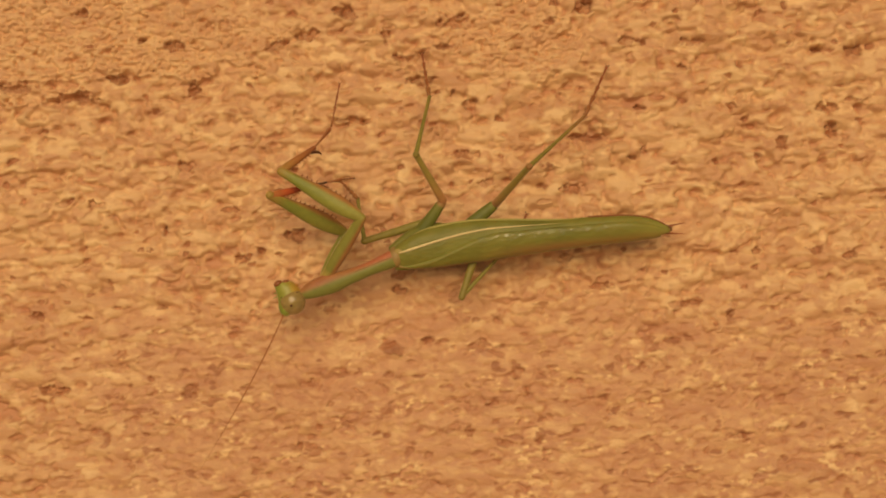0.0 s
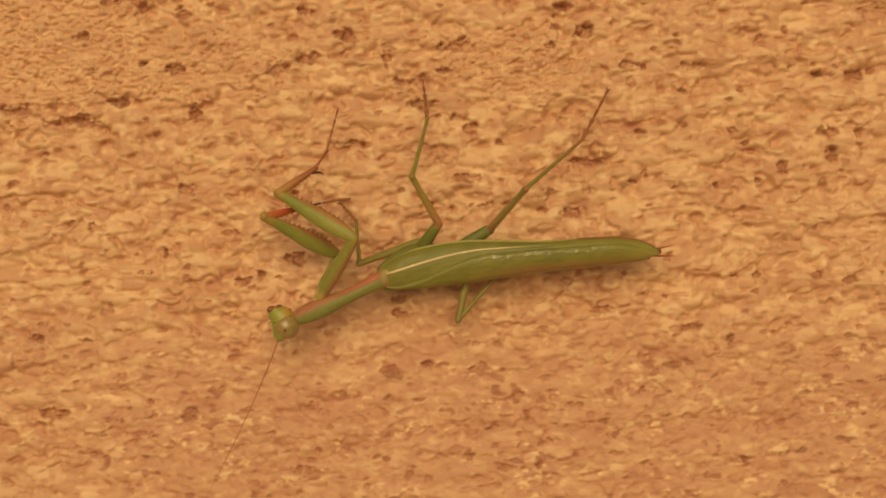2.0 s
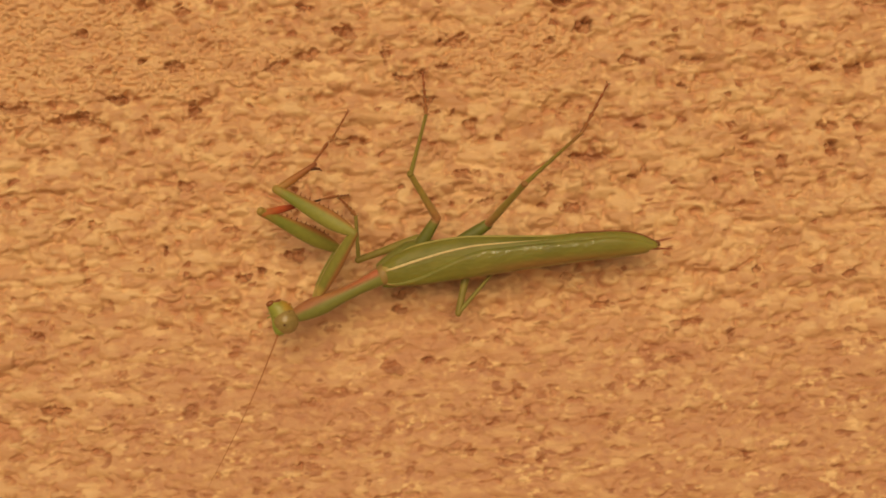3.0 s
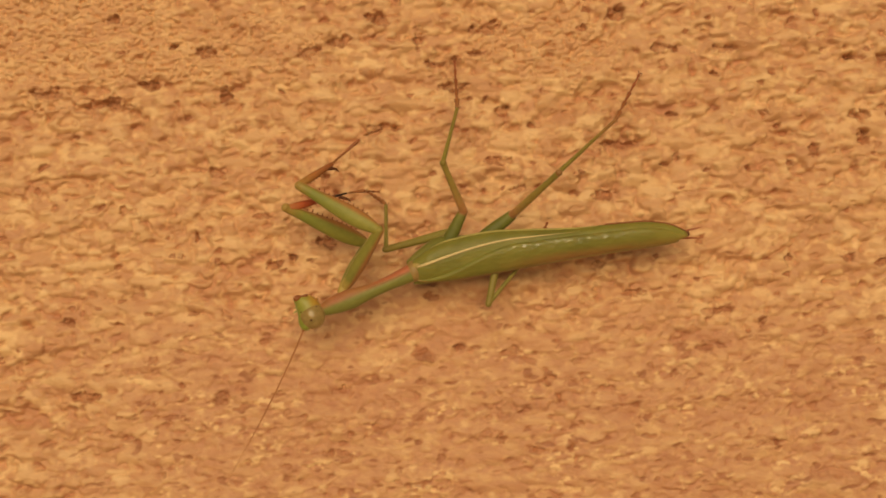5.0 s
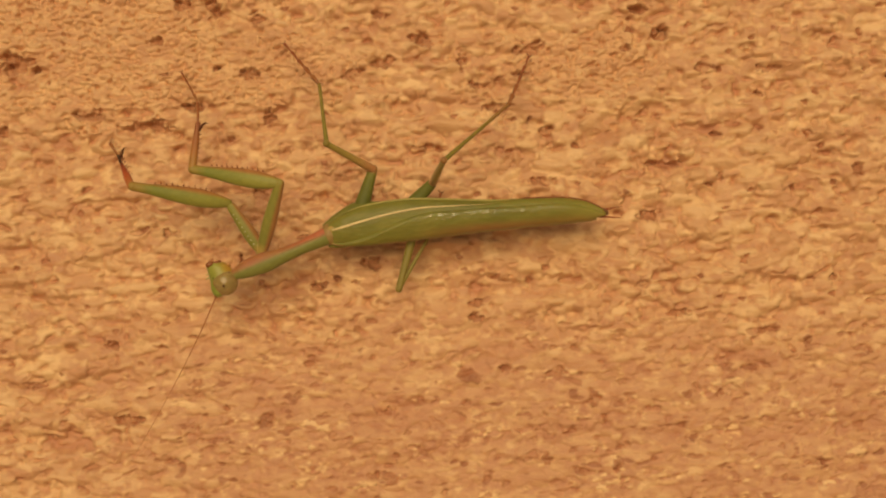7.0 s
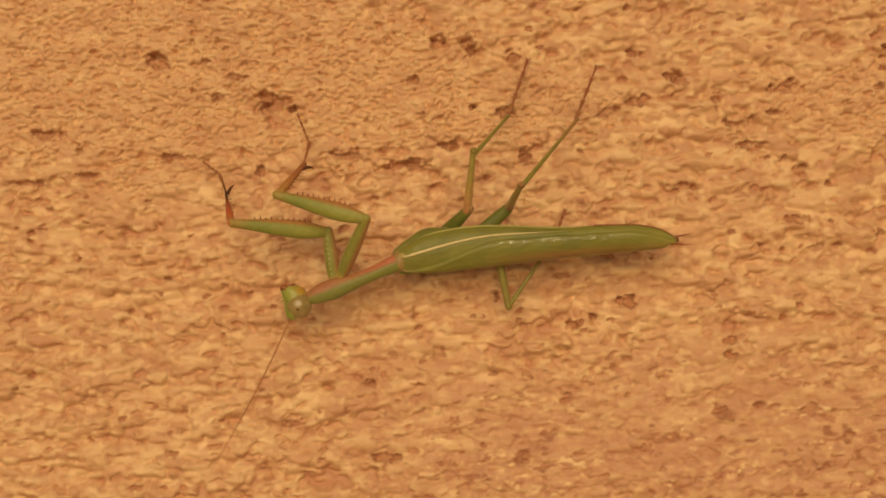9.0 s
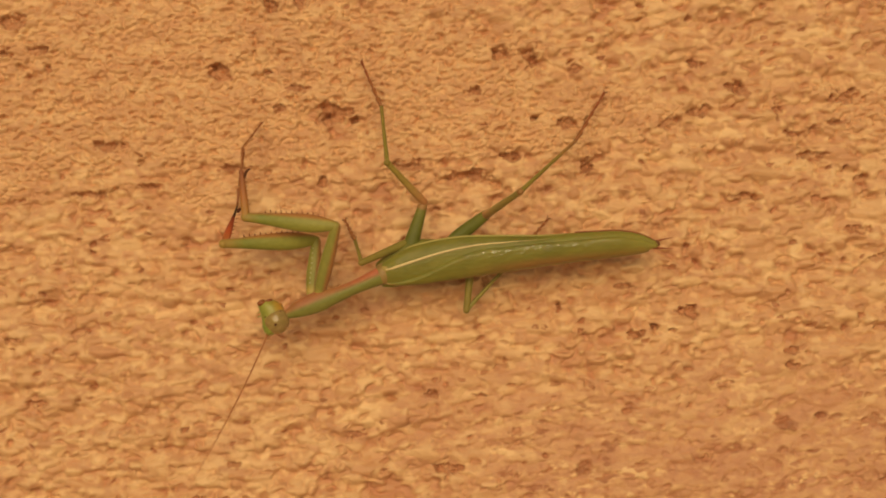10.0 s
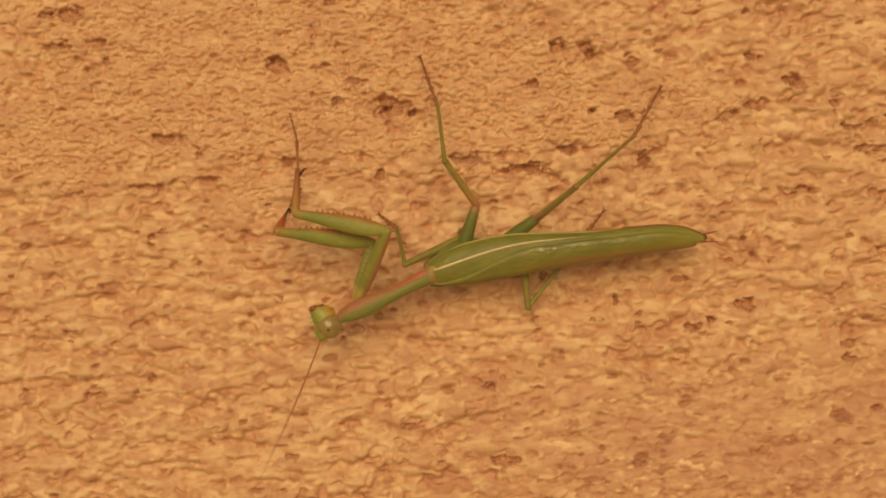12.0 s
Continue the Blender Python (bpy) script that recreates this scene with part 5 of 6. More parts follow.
    key("front_far_tip", [
        (0, -7.61, 13.28, -1.56, -0.9, 72.7, 14.1),
        (1, -7.39, 12.90, -0.16, -0.3, 69.8, 8.6),
        (2.5, -6.33, 13.13, 0.74, -0.6, 73.7, 10.9),
        (4.8, -7.15, 13.67, 1.09, 0.5, 59.8, -7.1),
        (5.5, -6.06, 13.92, -0.43, -0.4, 73.7, 9.8),
        (5.8, -6.47, 13.25, -0.87, -1.1, 73.7, 15.8),
        (6, -14.11, 15.61, -1.12, -3.5, 73.7, 63.6),
        (6.1, -23.22, 17.98, -1.54, -2.9, 73.7, 112.2),
        (6.2, -25.72, 17.41, -3.11, -2.6, 64.1, 107.6),
        (6.4, -27.30, 17.16, -1.68, -1.4, 60.7, 114.4),
        (6.5, -31.96, 12.80, -1.82, -0.8, 61.5, 153.9),
        (6.6, -36.66, 6.83, -1.70, -0.9, 54.6, 137.1),
        (6.8, -35.81, 17.22, -3.04, -1.3, 61.3, 128.5),
        (7, -34.21, 17.38, -2.67, -1.4, 73.6, 130.2),
        (7.2, -25.60, 14.09, -1.25, -1.1, 60.0, 138.2),
        (7.4, -27.21, 18.51, -3.28, -0.8, 18.2, 154.3),
        (7.5, -27.01, 15.91, -4.50, -1.1, 15.0, 142.6),
        (7.7, -19.01, 16.51, -3.34, -0.5, 10.1, 156.5),
        (8.1, -21.73, 16.43, -2.88, -0.3, 20.8, 153.1),
        (8.5, -24.44, 16.30, -2.38, -0.2, 34.4, 148.8),
        (8.9, -27.15, 16.12, -1.85, 0.0, 46.8, 143.0),
        (9.3, -29.84, 15.89, -1.29, 0.4, 60.1, 135.6),
        (9.5, -25.47, 11.75, -1.66, -0.3, 63.8, 107.8),
        (9.7, -26.14, 14.62, -1.74, -0.2, 64.6, 114.5),
        (9.85, -24.06, 15.64, -3.02, -23.6, 18.6, 93.2),
        (10, -21.98, 16.66, -4.30, -1.2, -31.8, 70.5),
        (10.25, -20.48, 16.36, -3.46, -22.9, 21.8, 93.0),
        (10.5, -18.99, 16.06, -2.61, -0.8, 62.9, 113.4),
        (10.75, -20.69, 16.27, -3.67, -1.2, 20.9, 113.4),
        (11, -22.40, 16.47, -4.73, -0.7, -30.9, 113.3),
        (11.5, -21.41, 15.76, -3.08, 35.9, 30.0, 94.0),
        (12, -20.42, 15.05, -1.44, -0.7, 73.7, 62.8),
    ])
    key("middle_near_coxa", [
        (0, 4.93, 4.35, -1.71, -1.6, -12.2, 49.5),
        (1, 6.44, 5.10, -2.36, -1.3, -39.9, 49.5),
        (2.5, 6.31, 4.09, -1.84, -1.0, -14.3, 50.6),
        (4.8, 6.17, 4.46, -1.85, -1.6, -9.2, 56.7),
        (5.5, 6.97, 4.64, -2.14, -1.0, -25.5, 51.5),
        (5.8, 7.15, 5.21, -2.50, -1.7, -43.8, 46.2),
        (6, 6.99, 4.95, -2.27, -1.4, -32.5, 51.6),
        (6.1, 7.23, 4.75, -1.96, -1.9, -47.0, 45.5),
        (6.2, 7.12, 4.39, -1.88, -2.0, -50.5, 43.1),
        (6.4, 7.90, 5.53, -2.37, -1.2, -50.3, 40.7),
        (6.5, 8.23, 5.14, -2.46, -1.2, -43.7, 46.0),
        (6.6, 8.28, 4.17, -2.15, -1.3, -53.9, 45.9),
        (6.8, 4.97, 5.02, -1.84, -1.1, -23.4, 59.2),
        (7, 5.78, 5.51, -1.99, -1.1, -10.1, 68.3),
        (7.2, 5.37, 4.44, -1.60, -1.2, 2.4, 72.5),
        (7.4, 5.29, 5.66, -1.43, -1.8, 27.7, 63.4),
        (7.5, 5.36, 5.00, -1.81, -1.7, -1.3, 68.7),
        (7.7, 6.83, 5.15, -2.04, -1.0, 19.2, 58.3),
        (8.1, 7.36, 5.06, -2.30, -0.6, 5.6, 54.7),
        (8.5, 7.89, 4.99, -2.58, -0.3, -11.7, 50.0),
        (8.9, 8.42, 4.93, -2.85, 0.0, -29.9, 43.9),
        (9.3, 8.95, 4.87, -3.14, 0.3, -45.1, 36.3),
        (9.5, 6.38, 4.44, -2.03, -0.2, -5.0, 79.4),
        (9.7, 6.13, 5.15, -1.80, -0.2, -10.6, 75.9),
        (10, 5.44, 5.78, -1.90, -0.8, -6.4, 67.1),
        (10.5, 6.64, 5.55, -2.26, -0.6, -20.5, 64.9),
        (11, 6.16, 5.38, -1.73, -0.4, -11.6, 70.9),
        (12, 6.21, 5.10, -1.78, -0.3, -7.1, 65.4),
    ])
    key("middle_near_femur", [
        (0, 8.21, 8.20, -0.62, -2.5, -41.0, 117.2),
        (1, 8.74, 7.79, 0.59, -1.6, -39.3, 114.9),
        (2.5, 9.42, 7.87, -0.59, -1.6, -42.2, 116.4),
        (4.8, 8.81, 8.48, -1.07, -2.5, -42.7, 111.6),
        (5.5, 9.60, 7.93, -0.12, -1.5, -37.9, 100.3),
        (5.8, 9.42, 7.58, 0.64, -2.1, -36.3, 105.1),
        (6, 9.39, 7.98, 0.19, -2.1, -40.9, 96.0),
        (6.1, 9.53, 7.08, 1.56, -2.4, -40.9, 88.9),
        (6.2, 9.37, 6.50, 1.86, -2.5, -40.0, 96.8),
        (6.4, 10.15, 7.46, 1.20, -1.5, -36.9, 93.4),
        (6.5, 10.54, 7.52, 0.70, -1.8, -45.2, 90.4),
        (6.6, 10.24, 6.19, 1.71, -1.2, -34.0, 71.5),
        (6.8, 7.29, 8.91, 0.13, -1.2, -36.0, 124.9),
        (7, 7.52, 9.88, -1.16, -0.8, -44.2, 149.6),
        (7.2, 7.00, 9.61, -1.83, -1.4, -44.6, 125.7),
        (7.4, 7.14, 9.35, -3.59, -1.9, -48.0, 134.0),
        (7.5, 7.09, 9.42, -1.70, -1.9, -35.9, 123.0),
        (7.7, 9.24, 9.04, -3.63, -1.5, -52.2, 127.3),
        (8.1, 9.75, 8.45, -2.71, -1.0, -48.4, 110.1),
        (8.5, 10.30, 7.86, -1.80, -0.5, -41.4, 94.8),
        (8.9, 10.87, 7.29, -0.90, 0.0, -32.6, 83.0),
        (9.3, 11.47, 6.72, 0.00, 0.4, -23.6, 74.5),
        (9.5, 7.40, 9.86, -1.55, -0.2, -42.6, 150.9),
        (9.7, 7.47, 10.46, -0.77, -0.1, -35.0, 142.4),
        (10, 7.54, 10.75, -1.29, -0.9, -40.5, 128.3),
        (10.5, 8.46, 9.43, -0.66, -0.6, -40.6, 134.0),
        (11, 7.83, 10.21, -0.68, -0.4, -38.4, 129.0),
        (12, 8.50, 10.11, -1.09, -0.4, -39.6, 120.8),
    ])
    key("middle_near_tibia", [
        (0, 4.46, 15.48, 6.50, -2.3, 31.3, 71.1),
        (1, 5.24, 15.32, 7.40, -1.5, 34.7, 70.6),
        (2.5, 5.83, 15.09, 6.71, -1.4, 29.4, 70.1),
        (4.8, 5.91, 15.81, 6.21, -2.2, 36.2, 67.3),
        (5.5, 8.09, 16.28, 6.49, -1.2, 28.2, 65.7),
        (5.8, 7.19, 15.85, 6.94, -1.9, 31.3, 65.2),
        (6, 8.54, 15.98, 7.16, -1.5, 27.9, 57.2),
        (6.1, 9.68, 15.40, 8.78, -1.7, 43.0, 41.2),
        (6.2, 8.36, 14.96, 9.00, -1.8, 42.9, 40.5),
        (6.4, 9.64, 16.05, 7.67, -1.2, 30.7, 56.7),
        (6.5, 10.48, 15.03, 8.26, -1.2, 32.8, 49.7),
        (6.6, 13.16, 14.91, 7.90, -1.0, 41.2, 46.5),
        (6.8, 2.21, 16.21, 6.57, -1.3, 25.4, 100.8),
        (7, 0.87, 13.77, 6.32, -1.3, 30.3, 94.2),
        (7.2, 2.60, 15.72, 5.60, -1.4, 28.4, 96.6),
        (7.4, 2.22, 14.43, 4.27, -1.9, 25.7, 89.6),
        (7.5, 2.37, 16.71, 4.59, -2.0, 28.0, 92.6),
        (7.7, 5.36, 14.14, 4.64, -1.3, 36.1, 69.4),
        (8.1, 7.54, 14.51, 4.56, -0.8, 37.4, 62.6),
        (8.5, 9.70, 14.93, 4.45, -0.4, 38.2, 55.3),
        (8.9, 11.86, 15.39, 4.32, 0.0, 38.6, 47.8),
        (9.3, 14.02, 15.90, 4.17, 0.3, 38.5, 40.5),
        (9.5, 0.48, 13.70, 5.73, -0.3, 30.6, 109.0),
        (9.7, 0.30, 15.99, 5.57, -0.2, 28.6, 105.5),
        (10, 2.45, 17.20, 5.72, -1.1, 36.2, 90.1),
        (10.5, 2.83, 15.27, 6.30, -0.7, 30.2, 80.6),
        (11, 2.45, 16.87, 6.09, -0.5, 26.7, 94.2),
        (12, 4.21, 17.30, 5.84, -0.4, 38.3, 88.5),
    ])
    key("middle_near_tarsus", [
        (0, 7.68, 24.89, 0.46, -2.4, 43.4, 91.5),
        (1, 8.44, 24.40, 0.74, -1.6, 45.5, 91.4),
        (2.5, 9.27, 24.58, 1.02, -1.6, 48.3, 88.6),
        (4.8, 9.58, 24.57, -0.74, -2.1, 34.7, 83.6),
        (5.5, 12.35, 25.70, 0.95, -1.4, 45.9, 83.3),
        (5.8, 11.43, 25.02, 0.80, -2.1, 44.4, 83.2),
        (6, 14.23, 24.80, 1.61, -2.0, 51.3, 77.8),
        (6.1, 16.01, 20.93, 0.94, -2.0, 44.2, 70.0),
        (6.2, 14.72, 20.39, 1.24, -2.3, 45.7, 75.4),
        (6.4, 15.18, 24.49, 1.68, -1.5, 49.8, 78.4),
        (6.5, 16.90, 22.60, 1.87, -1.6, 51.6, 74.4),
        (6.6, 19.11, 21.17, 0.35, -1.1, 40.2, 66.5),
        (6.8, 0.26, 26.45, 1.63, -1.6, 54.8, 100.2),
        (7, 0.13, 23.87, 0.41, -1.0, 29.9, 124.6),
        (7.2, 1.41, 26.15, -0.07, -1.4, 38.3, 85.9),
        (7.4, 2.29, 25.28, -0.94, -1.9, 34.3, 83.5),
        (7.5, 1.89, 27.09, -0.93, -2.0, 37.3, 90.3),
        (7.7, 8.80, 23.29, -2.48, -1.1, 24.9, 77.2),
        (8.1, 11.86, 22.86, -2.62, -0.7, 24.2, 73.8),
        (8.5, 14.93, 22.49, -2.79, -0.3, 23.6, 70.4),
        (8.9, 18.02, 22.19, -3.01, 0.0, 22.9, 67.1),
        (9.3, 21.11, 21.95, -3.26, 0.3, 22.3, 63.9),
        (9.5, -2.79, 23.23, -0.23, -0.2, 40.1, 116.9),
        (9.7, -2.40, 25.68, 0.09, -0.2, 43.6, 118.3),
        (10, 2.44, 26.62, -1.18, -0.9, 35.8, 106.5),
        (10.5, 4.49, 25.32, 0.36, -0.7, 43.1, 99.2),
        (11, 1.69, 27.13, 0.91, -0.5, 48.5, 106.6),
        (12, 4.44, 26.41, -1.37, -0.3, 32.2, 100.4),
    ])
    key("hind_near_coxa", [
        (0, 13.00, 4.46, -1.58, -1.2, -0.6, 34.0),
        (1, 13.71, 4.40, -1.69, -0.7, -2.7, 30.1),
        (2.5, 14.13, 4.40, -1.73, -0.6, -0.7, 27.6),
        (4.8, 13.22, 4.86, -1.63, -1.0, -8.2, 30.2),
        (5.5, 13.67, 4.74, -1.71, -0.6, -6.3, 30.9),
        (5.8, 13.71, 4.98, -1.63, -0.8, -3.8, 27.5),
        (6, 13.87, 5.04, -1.62, -0.7, -35.0, 20.6),
        (6.1, 13.89, 4.48, -1.48, -0.7, -37.6, 17.5),
        (6.2, 13.96, 4.27, -1.17, -0.9, -34.0, 22.4),
        (6.4, 14.28, 5.27, -1.72, -0.5, -33.7, 20.9),
        (6.5, 14.56, 4.48, -1.51, -0.6, -30.4, 23.7),
        (6.6, 13.93, 4.05, -1.40, -1.0, -8.2, 66.4),
        (6.8, 13.60, 4.54, -1.53, -0.7, 6.9, 34.1),
        (7, 13.90, 4.41, -1.93, -0.8, 17.0, 41.0),
        (7.2, 13.55, 4.46, -1.33, -0.7, -5.0, 33.8),
        (7.4, 13.45, 4.99, -1.55, -0.7, -22.2, 21.5),
        (7.5, 14.02, 4.75, -1.56, -0.9, -15.7, 28.9),
        (7.7, 15.05, 4.98, -1.75, -0.4, -20.3, 21.5),
        (8.1, 15.00, 4.97, -1.88, -0.3, -11.5, 26.1),
        (8.5, 14.96, 4.95, -2.01, -0.2, -1.8, 30.9),
        (8.9, 14.92, 4.93, -2.13, 0.0, 8.1, 35.8),
        (9.3, 14.88, 4.92, -2.26, 0.3, 17.7, 40.9),
        (9.5, 15.55, 4.94, -3.19, -0.2, -41.2, 44.1),
        (9.7, 14.95, 4.61, -1.89, -0.1, 9.1, 38.0),
        (10, 14.14, 5.74, -1.68, -0.5, 17.8, 31.0),
        (10.5, 14.90, 5.45, -1.89, -0.3, -6.5, 30.3),
        (11, 13.93, 4.96, -1.86, -0.2, 6.2, 28.7),
        (12, 14.46, 4.74, -1.94, -0.2, 14.8, 27.8),
    ])
    key("hind_near_femur", [
        (0, 16.55, 6.85, -1.54, -3.5, -66.4, 46.0),
        (1, 17.10, 6.36, -1.50, -2.1, -63.9, 46.4),
        (2.5, 17.52, 6.17, -1.69, -2.0, -62.9, 45.3),
        (4.8, 16.38, 6.70, -1.10, -2.3, -60.0, 38.4),
        (5.5, 17.11, 6.79, -1.27, -1.1, -54.5, 35.3),
        (5.8, 16.95, 6.67, -1.39, -1.9, -58.0, 37.0),
        (6, 16.88, 6.17, 0.64, -1.0, -43.9, 29.6),
        (6.1, 16.88, 5.43, 0.94, -0.9, -38.0, 23.7),
        (6.2, 17.17, 5.60, 1.17, -1.0, -44.6, 22.5),
        (6.4, 17.31, 6.43, 0.44, -0.7, -43.0, 28.2),
        (6.5, 17.80, 5.90, 0.57, -0.7, -39.2, 24.5),
        (6.6, 15.97, 8.73, -0.66, -1.9, -61.1, 63.9),
        (6.8, 16.57, 6.54, -1.96, -2.9, -76.9, 36.4),
        (7, 16.87, 6.99, -3.13, -5.0, -79.9, 55.2),
        (7.2, 16.96, 6.74, -0.97, -0.8, -42.7, 28.2),
        (7.4, 16.81, 6.31, -0.07, -0.8, -49.3, 18.6),
        (7.5, 17.31, 6.57, -0.50, -1.2, -51.2, 25.6),
        (7.7, 18.64, 6.39, -0.32, -0.3, -34.0, 14.4),
        (8.1, 18.41, 6.64, -1.11, -0.3, -46.7, 18.7),
        (8.5, 18.17, 6.87, -1.89, -0.3, -61.2, 26.7),
        (8.9, 17.92, 7.10, -2.66, 0.0, -75.0, 47.6),
        (9.3, 17.66, 7.32, -3.43, 2.1, -80.6, 111.4),
        (9.5, 17.31, 6.65, -1.04, -1.3, -80.4, 60.1),
        (9.7, 17.73, 6.78, -2.45, -1.1, -81.4, 70.6),
        (10, 17.15, 7.55, -2.81, -1.2, -70.3, 29.4),
        (10.5, 18.13, 7.34, -1.46, -0.6, -64.7, 24.4),
        (11, 17.41, 6.86, -2.29, -0.9, -71.9, 42.0),
        (12, 17.83, 6.52, -2.95, -0.5, -65.8, 36.7),
    ])
    key("hind_near_tibia", [
        (0, 21.01, 11.46, 13.11, -1.7, 42.8, 35.5),
        (1, 21.98, 11.49, 12.91, -1.1, 44.8, 34.6),
        (2.5, 22.65, 11.36, 12.59, -1.0, 43.3, 34.8),
        (4.8, 22.68, 11.70, 12.81, -1.5, 42.0, 33.2),
        (5.5, 24.72, 12.19, 11.83, -0.8, 36.0, 33.5),
        (5.8, 23.73, 11.79, 12.20, -1.2, 38.9, 31.5),
        (6, 27.11, 11.99, 11.96, -1.0, 38.1, 30.3),
        (6.1, 28.71, 10.62, 11.04, -0.9, 37.2, 23.8),
        (6.2, 28.06, 10.12, 12.82, -1.1, 38.6, 26.2),
        (6.4, 27.78, 12.05, 11.53, -0.7, 36.2, 30.4),
        (6.5, 29.42, 11.20, 10.99, -0.7, 34.4, 28.4),
        (6.6, 19.43, 15.80, 13.59, -1.6, 56.3, 56.9),
        (6.8, 19.50, 8.71, 13.69, -0.9, 40.6, 34.2),
        (7, 18.44, 9.26, 12.45, -0.9, 39.2, 38.5),
        (7.2, 27.39, 12.32, 9.95, -0.9, 37.3, 34.1),
        (7.4, 26.82, 9.68, 12.20, -1.1, 40.9, 27.0),
        (7.5, 26.41, 10.93, 12.07, -1.3, 40.3, 32.6),
        (7.7, 31.82, 9.77, 8.86, -0.5, 29.9, 24.2),
        (8.1, 28.02, 9.89, 9.64, -0.4, 29.5, 30.0),
        (8.5, 24.23, 9.92, 10.46, -0.2, 31.2, 36.1),
        (8.9, 20.46, 9.88, 11.35, 0.0, 35.8, 42.7),
        (9.3, 16.71, 9.76, 12.28, 0.4, 41.8, 49.6),
        (9.5, 18.62, 8.93, 14.50, -0.2, 47.3, 38.4),
        (9.7, 18.53, 9.06, 13.46, -0.2, 48.0, 38.1),
        (10, 21.86, 10.20, 12.29, -0.7, 44.4, 35.0),
        (10.5, 24.39, 10.18, 13.09, -0.5, 44.3, 30.8),
        (11, 21.10, 10.18, 12.91, -0.3, 40.7, 33.8),
        (12, 23.07, 10.42, 11.58, -0.2, 41.2, 31.2),
    ])
    key("hind_near_tarsus", [
        (0, 32.19, 19.43, 0.41, -1.9, 32.1, 56.8),
        (1, 32.87, 18.98, -0.22, -1.2, 31.1, 56.3),
        (2.5, 33.80, 19.10, -0.21, -1.1, 31.7, 53.8),
        (4.8, 34.25, 19.26, 0.35, -1.6, 32.0, 51.0),
        (5.5, 37.28, 20.49, 0.88, -1.0, 37.5, 50.8),
        (5.8, 36.12, 19.37, 0.50, -1.5, 33.1, 51.1),
        (6, 39.61, 19.28, 0.63, -1.3, 34.9, 48.4),
        (6.1, 42.13, 16.54, -0.10, -1.4, 29.3, 44.8),
        (6.2, 40.80, 16.38, 1.48, -1.6, 39.7, 45.6),
        (6.4, 40.62, 19.59, 0.64, -1.0, 36.0, 49.0),
        (6.5, 42.73, 18.40, 0.63, -1.0, 36.7, 45.4),
        (6.6, 25.00, 24.34, -1.72, -1.0, 25.8, 65.8),
        (6.8, 31.18, 16.65, 1.59, -1.3, 40.1, 66.4),
        (7, 29.93, 18.40, 0.48, -1.1, 35.4, 61.6),
        (7.2, 39.69, 20.66, -1.37, -1.1, 23.2, 55.6),
        (7.4, 39.26, 16.02, 0.12, -1.4, 31.2, 47.9),
        (7.5, 38.32, 18.54, 0.08, -1.5, 29.8, 51.2),
        (7.7, 46.41, 16.34, -0.34, -0.8, 31.0, 44.2),
        (8.1, 41.25, 17.52, 0.99, -0.6, 15.8, 49.6),
        (8.5, 36.11, 18.59, 1.56, -0.3, 11.8, 55.0),
        (8.9, 30.96, 19.56, 1.03, 0.0, 23.0, 60.5),
        (9.3, 25.78, 20.42, -0.26, 0.4, 37.6, 66.0),
        (9.5, 28.70, 16.90, 0.56, -0.2, 39.6, 63.4),
        (9.7, 28.32, 16.73, -0.36, -0.2, 35.6, 59.2),
        (10, 32.81, 17.85, -0.80, -0.7, 29.9, 50.8),
        (10.5, 35.82, 16.99, 0.13, -0.5, 35.7, 48.5),
        (11, 32.89, 18.07, 0.71, -0.4, 39.4, 52.0),
        (12, 35.17, 17.74, -0.79, -0.3, 31.0, 50.6),
    ])
    key("middle_far_femur", [
        (0, 5.22, 5.10, -3.07, 0.4, -11.0, -168.6),
        (1, 5.68, 5.16, -3.20, 0.3, -16.0, -167.5),
        (2.5, 6.02, 5.19, -3.46, 0.4, -15.5, -165.1),
        (4.8, 5.78, 5.33, -3.30, 0.2, -13.8, -173.1),
        (5.5, 6.68, 5.41, -3.84, 0.2, -18.4, -169.5),
        (5.8, 6.46, 5.35, -3.69, 0.4, -18.7, -168.5),
        (6, 6.60, 5.37, -3.71, 0.4, -30.4, -166.7),
        (6.1, 6.89, 5.41, -4.01, 1.0, -49.5, -159.7),
        (6.2, 6.68, 5.27, -3.64, 1.1, -39.7, -155.1),
        (6.4, 6.88, 5.41, -4.12, 0.4, -36.5, -162.5),
        (6.5, 6.98, 5.41, -4.32, 0.8, -38.7, -150.7),
        (6.6, 9.72, 3.40, -3.20, 0.0, 2.2, -166.9),
        (6.8, 9.72, 3.40, -3.20, 0.0, 2.2, -166.9),
        (7, 9.72, 3.40, -3.20, 0.0, 2.2, -166.9),
        (7.2, 4.14, 4.59, -2.27, 0.4, -13.1, -164.0),
        (7.4, 5.47, 5.31, -2.72, 0.2, -21.9, -173.7),
        (7.5, 4.31, 4.66, -2.34, 0.5, -15.4, -163.8),
        (7.7, 6.50, 5.20, -3.63, 0.6, -41.6, -155.8),
        (8.5, 8.11, 4.30, -3.41, 0.3, -19.7, -161.3),
        (9.3, 9.72, 3.40, -3.20, 0.0, 2.2, -166.9),
        (9.5, 9.72, 3.40, -3.20, 0.0, 2.2, -166.9),
        (9.7, 9.72, 3.40, -3.20, 0.0, 2.2, -166.9),
        (10, 5.71, 5.03, -2.98, 0.3, -26.8, -162.5),
        (10.5, 5.52, 4.95, -2.95, 0.2, -21.8, -161.8),
        (11, 4.91, 4.94, -2.45, 0.1, -20.9, -166.2),
        (12, 5.50, 4.99, -3.08, 0.1, -19.2, -163.3),
    ])
